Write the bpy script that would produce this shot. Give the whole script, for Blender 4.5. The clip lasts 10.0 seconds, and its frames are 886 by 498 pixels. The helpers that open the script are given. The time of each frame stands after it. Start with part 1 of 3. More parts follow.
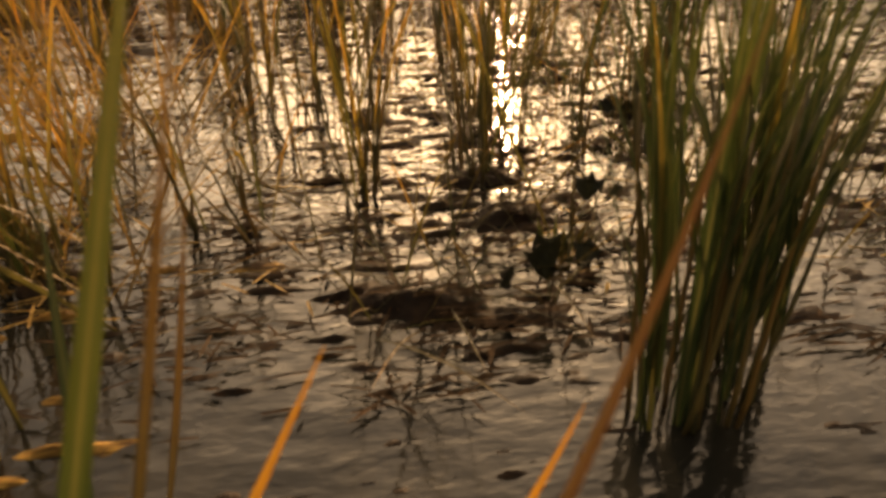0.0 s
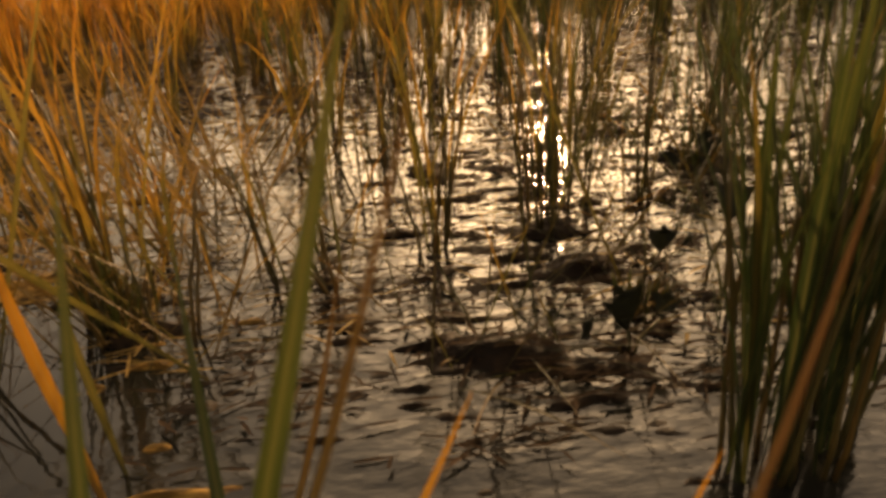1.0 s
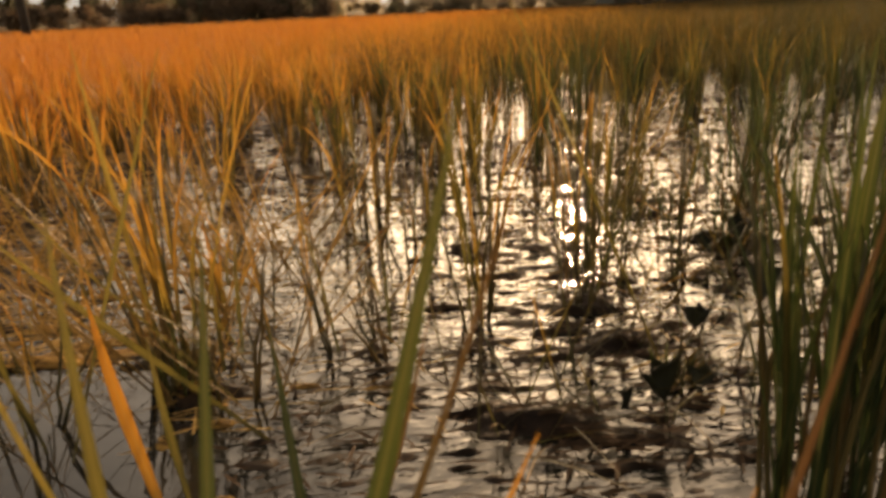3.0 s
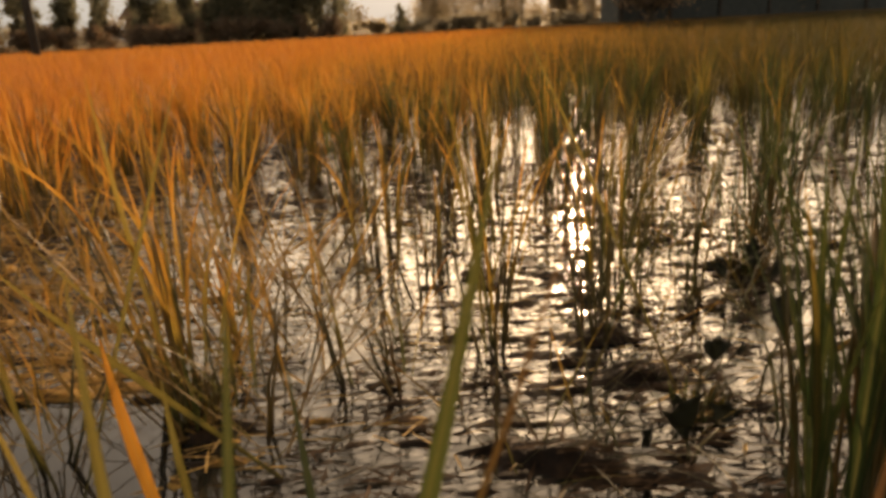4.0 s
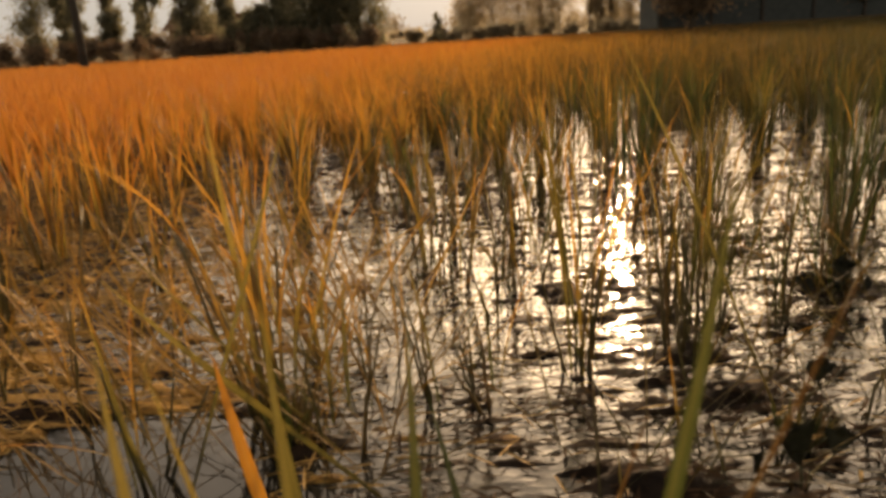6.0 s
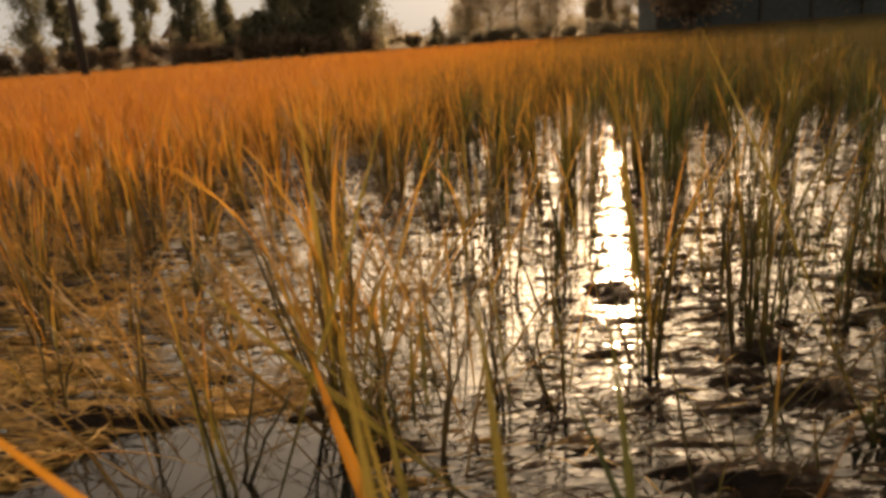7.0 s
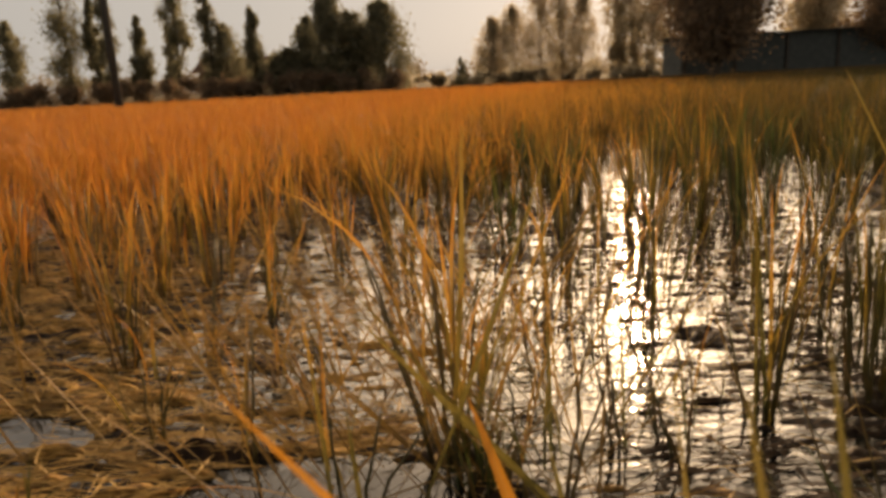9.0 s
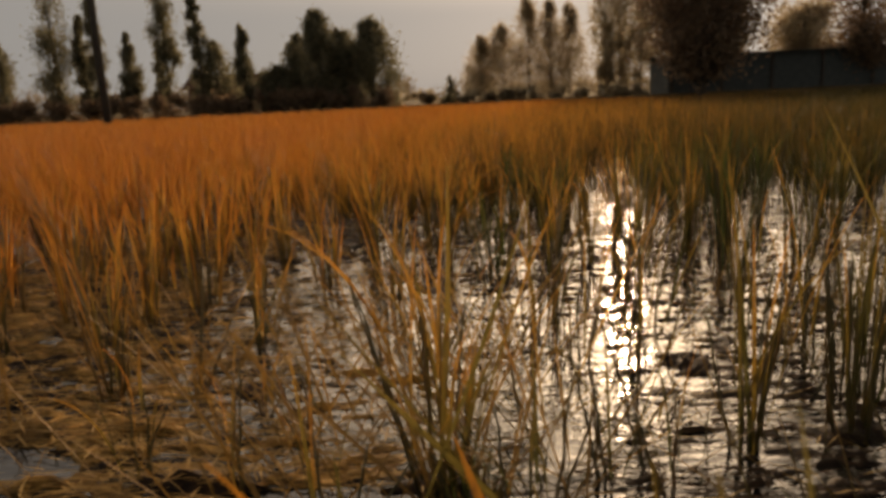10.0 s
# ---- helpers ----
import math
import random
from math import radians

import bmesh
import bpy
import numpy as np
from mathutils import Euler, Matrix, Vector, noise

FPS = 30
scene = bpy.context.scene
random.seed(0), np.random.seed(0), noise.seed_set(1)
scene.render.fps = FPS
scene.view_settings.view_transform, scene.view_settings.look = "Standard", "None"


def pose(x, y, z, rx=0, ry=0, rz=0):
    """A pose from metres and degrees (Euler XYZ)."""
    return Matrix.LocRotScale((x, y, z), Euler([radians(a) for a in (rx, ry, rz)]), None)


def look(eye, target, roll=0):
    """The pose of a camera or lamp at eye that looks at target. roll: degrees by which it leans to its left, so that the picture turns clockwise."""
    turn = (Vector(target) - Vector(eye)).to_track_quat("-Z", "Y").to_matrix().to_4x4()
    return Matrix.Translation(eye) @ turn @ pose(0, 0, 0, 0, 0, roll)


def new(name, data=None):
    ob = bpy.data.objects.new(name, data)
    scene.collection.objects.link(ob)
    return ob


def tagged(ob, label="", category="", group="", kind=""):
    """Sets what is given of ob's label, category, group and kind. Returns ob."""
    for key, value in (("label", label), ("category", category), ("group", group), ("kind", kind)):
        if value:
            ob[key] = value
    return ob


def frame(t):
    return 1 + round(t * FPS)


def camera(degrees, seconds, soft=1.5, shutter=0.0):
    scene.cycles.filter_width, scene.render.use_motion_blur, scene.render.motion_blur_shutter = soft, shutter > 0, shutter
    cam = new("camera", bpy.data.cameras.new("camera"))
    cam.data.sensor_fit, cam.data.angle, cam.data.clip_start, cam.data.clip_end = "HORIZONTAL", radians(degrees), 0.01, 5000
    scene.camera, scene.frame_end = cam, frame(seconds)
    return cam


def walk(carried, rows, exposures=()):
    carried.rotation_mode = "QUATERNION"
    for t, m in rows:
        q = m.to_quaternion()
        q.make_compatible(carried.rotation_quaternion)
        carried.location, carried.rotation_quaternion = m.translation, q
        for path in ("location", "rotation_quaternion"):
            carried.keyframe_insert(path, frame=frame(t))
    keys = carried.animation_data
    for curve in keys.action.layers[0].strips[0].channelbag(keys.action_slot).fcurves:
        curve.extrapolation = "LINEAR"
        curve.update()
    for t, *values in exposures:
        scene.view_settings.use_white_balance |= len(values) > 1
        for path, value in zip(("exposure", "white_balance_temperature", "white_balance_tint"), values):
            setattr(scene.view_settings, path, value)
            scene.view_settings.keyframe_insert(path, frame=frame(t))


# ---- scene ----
cam = camera(62.2, 10.0, soft=3.5)
PATH = [
    (0, (-0.031, 0.777, 0.557), (0.227, 2.511, -0.404), -1.0),
    (0.5, (-0.062, 0.766, 0.566), (0.152, 2.542, -0.322), -2.3),
    (1, (-0.085, 0.762, 0.57), (0.071, 2.575, -0.263), -2.95),
    (1.5, (-0.094, 0.751, 0.573), (0.006, 2.589, -0.209), -2.9),
    (2, (-0.102, 0.736, 0.584), (-0.012, 2.601, -0.134), -2.9),
    (2.5, (-0.113, 0.668, 0.598), (-0.002, 2.56, -0.04), -3.2),
    (2.7, (-0.115, 0.676, 0.594), (-0.012, 2.568, -0.044), -2.95),
    (3.8, (-0.133, 0.7, 0.604), (-0.05, 2.608, 0.015), -2.55),
    (4, (-0.133, 0.708, 0.615), (-0.053, 2.619, 0.03), -2.9),
    (4.5, (-0.134, 0.713, 0.647), (-0.063, 2.637, 0.107), -2.8),
    (5, (-0.146, 0.716, 0.659), (-0.089, 2.64, 0.117), -3),
    (5.5, (-0.175, 0.726, 0.65), (-0.139, 2.658, 0.136), -3.2),
    (6, (-0.226, 0.728, 0.629), (-0.24, 2.648, 0.069), -3.5),
    (6.2, (-0.251, 0.73, 0.623), (-0.273, 2.647, 0.051), -3.6),
    (7.3, (-0.378, 0.747, 0.625), (-0.392, 2.671, 0.081), -4.4),
    (7.5, (-0.396, 0.75, 0.618), (-0.429, 2.674, 0.072), -4.5),
    (8, (-0.449, 0.757, 0.612), (-0.474, 2.687, 0.087), -4),
    (8.5, (-0.501, 0.766, 0.604), (-0.569, 2.693, 0.075), -3.4),
    (9, (-0.516, 0.768, 0.626), (-0.571, 2.717, 0.178), -2.9),
    (9.5, (-0.512, 0.765, 0.641), (-0.549, 2.721, 0.228), -2.65),
    (10, (-0.511, 0.763, 0.654), (-0.535, 2.721, 0.249), -2.65),
]
cam.data.dof.use_dof, cam.data.dof.focus_distance, cam.data.dof.aperture_fstop = True, 1.8, 7.0
walk(cam, [(t, look(e, a, r)) for t, e, a, r in PATH],
     exposures=[(0.0, 0.22, 18000, 26), (1.0, -0.15, 18000, 25), (2.0, 0.35, 14500, 23), (3.0, 0.2, 12600, 22), (7.5, 0.04, 12400, 22), (8.7, -0.05, 12000, 22), (9.5, -0.12, 11000, 22), (10.0, -0.75, 10800, 22)])

# ---- light ----
SUN_ELEV, SUN_AZ = radians(17.5), radians(13.5)      # azimuth clockwise from +Y
world = bpy.data.worlds.new("sky")
scene.world = world
world.use_nodes = True
wn = world.node_tree.nodes
sky = wn.new("ShaderNodeTexSky")
sky.sky_type, sky.sun_disc = "NISHITA", False
sky.sun_elevation, sky.sun_rotation = SUN_ELEV, SUN_AZ
sky.air_density, sky.dust_density, sky.ozone_density, sky.altitude = 1.0, 2.6, 1.0, 50
wl = world.node_tree.links
grey = wn.new("ShaderNodeRGBToBW")
wl.new(sky.outputs[0], grey.inputs[0])
pale = wn.new("ShaderNodeMix")
pale.data_type = "RGBA"
pale.inputs[0].default_value = 0.55                  # thin cloud takes the colour out of the sky
wl.new(sky.outputs[0], pale.inputs[6])
wl.new(grey.outputs[0], pale.inputs[7])
where = wn.new("ShaderNodeTexCoord")
height = wn.new("ShaderNodeSeparateXYZ")
wl.new(where.outputs["Generated"], height.inputs[0])
haze = wn.new("ShaderNodeMapRange")                  # ground haze dims the lowest sky
haze.interpolation_type = "SMOOTHSTEP"
haze.inputs[1].default_value, haze.inputs[2].default_value = 0.1, 0.3
wl.new(height.outputs[2], haze.inputs[0])
veil = wn.new("ShaderNodeMix")
veil.data_type, veil.blend_type = "RGBA", "MULTIPLY"
veil.inputs[0].default_value = 1.0
wl.new(pale.outputs[2], veil.inputs[6])
low_sky = wn.new("ShaderNodeMix")
low_sky.data_type = "RGBA"
low_sky.inputs[6].default_value, low_sky.inputs[7].default_value = (0.24, 0.28, 0.36, 1), (2.4, 2.58, 2.75, 1)
wl.new(haze.outputs[0], low_sky.inputs[0])
wl.new(low_sky.outputs[2], veil.inputs[7])
near_sun = wn.new("ShaderNodeVectorMath")            # wide bright aureole of a hazy sun
near_sun.operation = "DOT_PRODUCT"
wl.new(where.outputs["Generated"], near_sun.inputs[0])
near_sun.inputs[1].default_value = (math.sin(SUN_AZ) * math.cos(SUN_ELEV), math.cos(SUN_AZ) * math.cos(SUN_ELEV), math.sin(SUN_ELEV))
glow = wn.new("ShaderNodeMapRange")
glow.interpolation_type = "SMOOTHERSTEP"
glow.inputs[1].default_value, glow.inputs[2].default_value = 0.55, 0.95
wl.new(near_sun.outputs["Value"], glow.inputs[0])
aureole = wn.new("ShaderNodeMix")
aureole.data_type, aureole.blend_type = "RGBA", "MULTIPLY"
aureole.inputs[0].default_value = 1.0
wl.new(veil.outputs[2], aureole.inputs[6])
warm = wn.new("ShaderNodeMix")
warm.data_type = "RGBA"
warm.inputs[6].default_value, warm.inputs[7].default_value = (1, 1, 1, 1), (2.1, 2.02, 1.9, 1)
wl.new(glow.outputs[0], warm.inputs[0])
wl.new(warm.outputs[2], aureole.inputs[7])
band = wn.new("ShaderNodeMapRange")                  # even grey haze low over the land
band.interpolation_type = "SMOOTHSTEP"
band.inputs[1].default_value, band.inputs[2].default_value = 0.1, 0.3
band.inputs[3].default_value, band.inputs[4].default_value = 0.8, 0.0
wl.new(height.outputs[2], band.inputs[0])
even = wn.new("ShaderNodeMix")
even.data_type = "RGBA"
even.inputs[7].default_value = (6.2, 8.0, 10.2, 1)
wl.new(band.outputs[0], even.inputs[0])
wl.new(aureole.outputs[2], even.inputs[6])
wl.new(even.outputs[2], wn["Background"].inputs[0])
wn["Background"].inputs[1].default_value = 0.075
sun_data = bpy.data.lights.new("sun", "SUN")
sun_data.energy, sun_data.angle, sun_data.color = 3.9, radians(1.2), (1.0, 0.88, 0.74)
sun = new("sun", sun_data)
sun_dir = Vector((math.sin(SUN_AZ) * math.cos(SUN_ELEV), math.cos(SUN_AZ) * math.cos(SUN_ELEV), math.sin(SUN_ELEV)))
sun.matrix_world = look(sun_dir * 80, (0, 0, 0))

rng = np.random.default_rng(7)


# ---- materials ----
class Nodes:
    """A node material under construction."""

    def __init__(self, name):
        self.mat = bpy.data.materials.new(name)
        self.mat.use_nodes = True
        self.tree = self.mat.node_tree
        self.bsdf = self.tree.nodes["Principled BSDF"]
        self.out = self.tree.nodes["Material Output"]

    def node(self, kind, **inputs):
        n = self.tree.nodes.new(kind)
        for key, value in inputs.items():
            self.set(n.inputs[key.replace("_", " ")], value)
        return n

    def set(self, socket, value):
        if isinstance(value, bpy.types.NodeSocket):
            self.tree.links.new(value, socket)
        else:
            socket.default_value = value

    def math(self, op, a, b=0.0, c=0.0, clamp=False):
        n = self.tree.nodes.new("ShaderNodeMath")
        n.operation, n.use_clamp = op, clamp
        for i, v in enumerate((a, b, c)):
            self.set(n.inputs[i], v)
        return n.outputs[0]

    def noise(self, vector, scale, detail=3.0, rough=0.55):
        return self.node("ShaderNodeTexNoise", Vector=vector, Scale=scale, Detail=detail, Roughness=rough).outputs["Fac"]

    def ramp(self, fac, stops):
        n = self.tree.nodes.new("ShaderNodeValToRGB")
        while len(n.color_ramp.elements) < len(stops):
            n.color_ramp.elements.new(0.5)
        for el, (p, c) in zip(n.color_ramp.elements, stops):
            el.position, el.color = p, (*c, 1)
        self.set(n.inputs[0], fac)
        return n.outputs[0]

    def bump(self, height, strength, distance):
        return self.node("ShaderNodeBump", Height=height, Strength=strength, Distance=distance).outputs[0]

    def position(self):
        return self.tree.nodes.new("ShaderNodeNewGeometry").outputs["Position"]


def leaf_material(name, stops, rand_by, thin=0.5, ripe_shift=0.0, rough=0.5):
    """Grass leaf: green at the foot, drying to the tip, the foot darkened further for the tuft's own shade; riper on
    the west side of the paddy; light passes through it.
    """
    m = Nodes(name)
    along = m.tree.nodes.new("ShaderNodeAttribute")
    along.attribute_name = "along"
    across = m.tree.nodes.new("ShaderNodeAttribute")
    across.attribute_name = "across"
    if rand_by == "object":
        rnd = m.tree.nodes.new("ShaderNodeObjectInfo").outputs["Random"]
    else:
        rnd = m.tree.nodes.new("ShaderNodeNewGeometry").outputs["Random Per Island"]
    pos = m.position()
    sep = m.node("ShaderNodeSeparateXYZ", Vector=pos)
    # east side darker: less ripe rice, with some tree shade put into the colour
    edge = m.math("MULTIPLY_ADD", sep.outputs[1], 0.18, -1.05)
    off = m.math("SUBTRACT", edge, sep.outputs[0])
    soft = m.math("MULTIPLY_ADD", sep.outputs[1], 0.11, 0.9)
    ripe = m.math("MULTIPLY_ADD", m.math("DIVIDE", off, soft), 0.4, m.math("MULTIPLY_ADD", sep.outputs[1], 0.012, 0.27 + ripe_shift))
    ripe = m.math("MAXIMUM", m.math("MINIMUM", ripe, 1.0), -0.42)
    patch = m.noise(pos, 3.1, 2.0)
    fine = m.noise(pos, 60.0, 3.0)
    # darker foot: green sheath colour plus some of the tuft's self-shadow
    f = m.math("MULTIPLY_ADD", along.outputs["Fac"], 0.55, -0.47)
    f = m.math("MULTIPLY_ADD", rnd, 0.42, f)
    f = m.math("MULTIPLY_ADD", ripe, 0.62, f)
    f = m.math("MULTIPLY_ADD", patch, 0.46, m.math("SUBTRACT", f, 0.08))
    f = m.math("MULTIPLY_ADD", fine, 0.18, f, clamp=True)
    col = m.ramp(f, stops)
    # paler midrib, darker blotches
    rib = m.math("SUBTRACT", 1.0, m.math("ABSOLUTE", across.outputs["Fac"]))
    rib = m.math("POWER", rib, 6.0, clamp=True)
    mix = m.tree.nodes.new("ShaderNodeMix")
    mix.data_type = "RGBA"
    m.set(mix.inputs[0], m.math("MULTIPLY", rib, 0.25))
    m.set(mix.inputs[6], col)
    mix.inputs[7].default_value = (0.42, 0.3, 0.12, 1)
    col = mix.outputs[2]
    m.set(m.bsdf.inputs["Base Color"], col)
    m.bsdf.inputs["Roughness"].default_value = rough
    m.bsdf.inputs["Specular IOR Level"].default_value = 0.35
    veins = m.math("SINE", m.math("MULTIPLY", across.outputs["Fac"], 26.0))
    m.set(m.bsdf.inputs["Normal"], m.bump(veins, 0.25, 0.001))
    trans = m.node("ShaderNodeBsdfTranslucent", Color=col)
    blend = m.node("ShaderNodeMixShader", Fac=thin)
    m.tree.links.new(m.bsdf.outputs[0], blend.inputs[1])
    m.tree.links.new(trans.outputs[0], blend.inputs[2])
    m.tree.links.new(blend.outputs[0], m.out.inputs[0])
    return m.mat


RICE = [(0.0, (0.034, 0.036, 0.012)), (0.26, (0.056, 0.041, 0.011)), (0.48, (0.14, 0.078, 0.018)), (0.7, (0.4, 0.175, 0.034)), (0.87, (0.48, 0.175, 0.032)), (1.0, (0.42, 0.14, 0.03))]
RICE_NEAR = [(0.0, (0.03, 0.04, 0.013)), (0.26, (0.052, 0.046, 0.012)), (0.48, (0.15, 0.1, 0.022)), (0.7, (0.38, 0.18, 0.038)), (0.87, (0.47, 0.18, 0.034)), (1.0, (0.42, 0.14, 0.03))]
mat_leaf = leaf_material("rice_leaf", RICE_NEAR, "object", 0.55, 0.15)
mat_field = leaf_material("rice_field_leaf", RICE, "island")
DRY_STOPS = [(0.0, (0.24, 0.13, 0.025)), (0.5, (0.46, 0.185, 0.028)), (1.0, (0.54, 0.2, 0.032))]
FRESH_STOPS = [(0.0, (0.02, 0.036, 0.012)), (0.4, (0.045, 0.062, 0.015)), (1.0, (0.12, 0.1, 0.02))]
OLIVE_STOPS = [(0.0, (0.05, 0.05, 0.015)), (0.5, (0.16, 0.12, 0.028)), (1.0, (0.32, 0.2, 0.05))]
BROWN_STOPS = [(0.0, (0.05, 0.035, 0.012)), (1.0, (0.2, 0.07, 0.02))]
mat_dry = leaf_material("dry_orange_leaf", DRY_STOPS, "object", 0.45)
mat_green = leaf_material("green_rice_leaf", FRESH_STOPS, "object", 0.35)
mat_olive = leaf_material("olive_leaf", OLIVE_STOPS, "object", 0.4)
mat_gold = leaf_material("golden_leaf", [(0.0, (0.12, 0.07, 0.018)), (0.45, (0.34, 0.18, 0.04)), (1.0, (0.46, 0.21, 0.05))], "island", 0.5)
mat_brown = leaf_material("brown_leaf", BROWN_STOPS, "object", 0.3)


def stem_material():
    m = Nodes("rice_stem")
    rnd = m.tree.nodes.new("ShaderNodeObjectInfo").outputs["Random"]
    pos = m.position()
    f = m.math("MULTIPLY_ADD", m.noise(pos, 40.0), 0.5, m.math("MULTIPLY", rnd, 0.6), clamp=True)
    m.set(m.bsdf.inputs["Base Color"], m.ramp(f, [(0.1, (0.03, 0.035, 0.012)), (0.5, (0.1, 0.075, 0.02)), (0.9, (0.2, 0.1, 0.025))]))
    m.bsdf.inputs["Roughness"].default_value = 0.55
    m.set(m.bsdf.inputs["Normal"], m.bump(m.noise(pos, 300.0), 0.2, 0.001))
    return m.mat


mat_stem = stem_material()


def water_material():
    """Shallow water: fine wind ripples that die away in the still pool, a dark bed, a clean mirror surface."""
    m = Nodes("paddy_water")
    pos = m.position()
    long = m.node("ShaderNodeMapping", Vector=pos, Scale=(0.5, 1.0, 1.0)).outputs[0]
    h = m.math("MULTIPLY_ADD", m.noise(long, 11.0, 2.0), 1.0, m.math("MULTIPLY", m.noise(long, 42.0, 2.0), 0.35))
    sep = m.node("ShaderNodeSeparateXYZ", Vector=pos)
    px = m.math("DIVIDE", m.math("ADD", sep.outputs[0], 0.78), 0.42)
    py = m.math("DIVIDE", m.math("SUBTRACT", sep.outputs[1], 1.58), 0.38)
    still = m.math("SUBTRACT", 1.3, m.math("ADD", m.math("MULTIPLY", px, px), m.math("MULTIPLY", py, py)), clamp=True)
    rough = m.math("SUBTRACT", 1.0, m.math("MULTIPLY", still, 0.94))
    rough = m.math("MULTIPLY", rough, m.math("MULTIPLY_ADD", m.noise(pos, 1.3, 1.0), 0.9, 0.45))
    m.set(m.bsdf.inputs["Normal"], m.bump(m.math("MULTIPLY", h, rough), 1.0, 0.005))
    m.set(m.bsdf.inputs["Base Color"], m.ramp(m.noise(pos, 3.0), [(0.3, (0.012, 0.013, 0.012)), (0.7, (0.03, 0.026, 0.018))]))
    m.set(m.bsdf.inputs["Roughness"], m.math("MULTIPLY_ADD", rough, 0.07, 0.02))
    m.bsdf.inputs["IOR"].default_value = 1.4
    return m.mat


mat_water = water_material()


def mud_material():
    m = Nodes("wet_mud")
    pos = m.position()
    f = m.math("MULTIPLY_ADD", m.noise(pos, 55.0, 4.0), 0.5, m.math("MULTIPLY", m.noise(pos, 9.0, 3.0), 0.5))
    m.set(m.bsdf.inputs["Base Color"], m.ramp(f, [(0.3, (0.012, 0.008, 0.006)), (0.52, (0.028, 0.016, 0.01)), (0.72, (0.08, 0.042, 0.02))]))
    m.set(m.bsdf.inputs["Roughness"], m.math("MULTIPLY_ADD", m.noise(pos, 25.0), 0.4, 0.4))
    m.bsdf.inputs["Specular IOR Level"].default_value = 0.12
    m.set(m.bsdf.inputs["Normal"], m.bump(m.noise(pos, 120.0, 4.0), 0.6, 0.006))
    return m.mat


mat_mud = mud_material()


def plain_material(name, dark, light, scale, rough=0.8, bump=0.4, dist=0.01, metal=0.0, gloss=0.5):
    m = Nodes(name)
    pos = m.position()
    f = m.math("MULTIPLY_ADD", m.noise(pos, scale * 6, 4.0), 0.4, m.math("MULTIPLY", m.noise(pos, scale, 3.0), 0.6))
    m.set(m.bsdf.inputs["Base Color"], m.ramp(f, [(0.3, dark), (0.7, light)]))
    m.bsdf.inputs["Roughness"].default_value = rough
    m.bsdf.inputs["Metallic"].default_value = metal
    m.bsdf.inputs["Specular IOR Level"].default_value = gloss
    m.set(m.bsdf.inputs["Normal"], m.bump(m.noise(pos, scale * 8, 4.0), bump, dist))
    return m.mat


def foliage_material(name, dark, light, thin):
    m = Nodes(name)
    rnd = m.tree.nodes.new("ShaderNodeNewGeometry").outputs["Random Per Island"]
    f = m.math("MULTIPLY_ADD", m.noise(m.position(), 0.7), 0.6, m.math("MULTIPLY", rnd, 0.5))
    col = m.ramp(f, [(0.25, dark), (0.8, light)])
    m.set(m.bsdf.inputs["Base Color"], col)
    m.bsdf.inputs["Roughness"].default_value = 0.6
    trans = m.node("ShaderNodeBsdfTranslucent", Color=col)
    blend = m.node("ShaderNodeMixShader", Fac=thin)
    m.tree.links.new(m.bsdf.outputs[0], blend.inputs[1])
    m.tree.links.new(trans.outputs[0], blend.inputs[2])
    m.tree.links.new(blend.outputs[0], m.out.inputs[0])
    return m.mat


mat_straw = plain_material("straw", (0.17, 0.09, 0.024), (0.56, 0.33, 0.1), 30.0, 0.7, 0.2, 0.002, 0.0, 0.25)
mat_rot = plain_material("rotting_leaf", (0.02, 0.012, 0.008), (0.09, 0.045, 0.02), 40.0, 0.85, 0.2, 0.002, 0.0, 0.12)
mat_ground = plain_material("dry_ground", (0.06, 0.042, 0.022), (0.14, 0.095, 0.045), 0.6, 0.95, 0.6, 0.05, 0.0, 0.05)
mat_bark = plain_material("bark", (0.04, 0.03, 0.02), (0.12, 0.09, 0.06), 6.0, 0.9, 0.8, 0.02)
# trunk colour lightened to carry the haze of the poplar crowns
mat_bark_hazed = plain_material("hazed_poplar_bark", (0.2, 0.17, 0.13), (0.38, 0.33, 0.26), 6.0, 0.9, 0.8, 0.02)
mat_pole = plain_material("weathered_pole", (0.03, 0.025, 0.02), (0.09, 0.07, 0.05), 8.0, 0.85, 0.5, 0.01)
mat_shed = plain_material("dark_boards", (0.042, 0.05, 0.046), (0.085, 0.094, 0.086), 3.0, 0.95, 0.5, 0.01)
mat_shed_roof = plain_material("dark_roof_sheet", (0.05, 0.052, 0.05), (0.1, 0.1, 0.092), 2.0, 0.7, 0.4, 0.02)
mat_door = plain_material("grey_door", (0.03, 0.032, 0.03), (0.06, 0.06, 0.055), 2.0, 0.7, 0.3, 0.01)
mat_plaster = plain_material("tan_plaster", (0.22, 0.14, 0.09), (0.34, 0.22, 0.14), 1.0, 0.9, 0.3, 0.01)
mat_tile = plain_material("clay_roof", (0.16, 0.07, 0.04), (0.26, 0.12, 0.07), 3.0, 0.85, 0.5, 0.03)
# leaf tone raised above its own dark green to stand for haze
mat_tree_dark = foliage_material("dark_foliage", (0.14, 0.135, 0.085), (0.28, 0.25, 0.155), 0.6)
# distance haze and sun glow put into these two pale leaf colours
mat_tree_warm = foliage_material("hazed_poplar_foliage", (0.3, 0.25, 0.17), (0.46, 0.39, 0.27), 0.85)
mat_tree_haze = foliage_material("hazed_foliage", (0.36, 0.3, 0.21), (0.5, 0.42, 0.3), 0.85)
# pale tan holds the haze over the far woods
mat_woods = foliage_material("hazed_distant_foliage", (0.24, 0.19, 0.14), (0.34, 0.28, 0.2), 0.5)
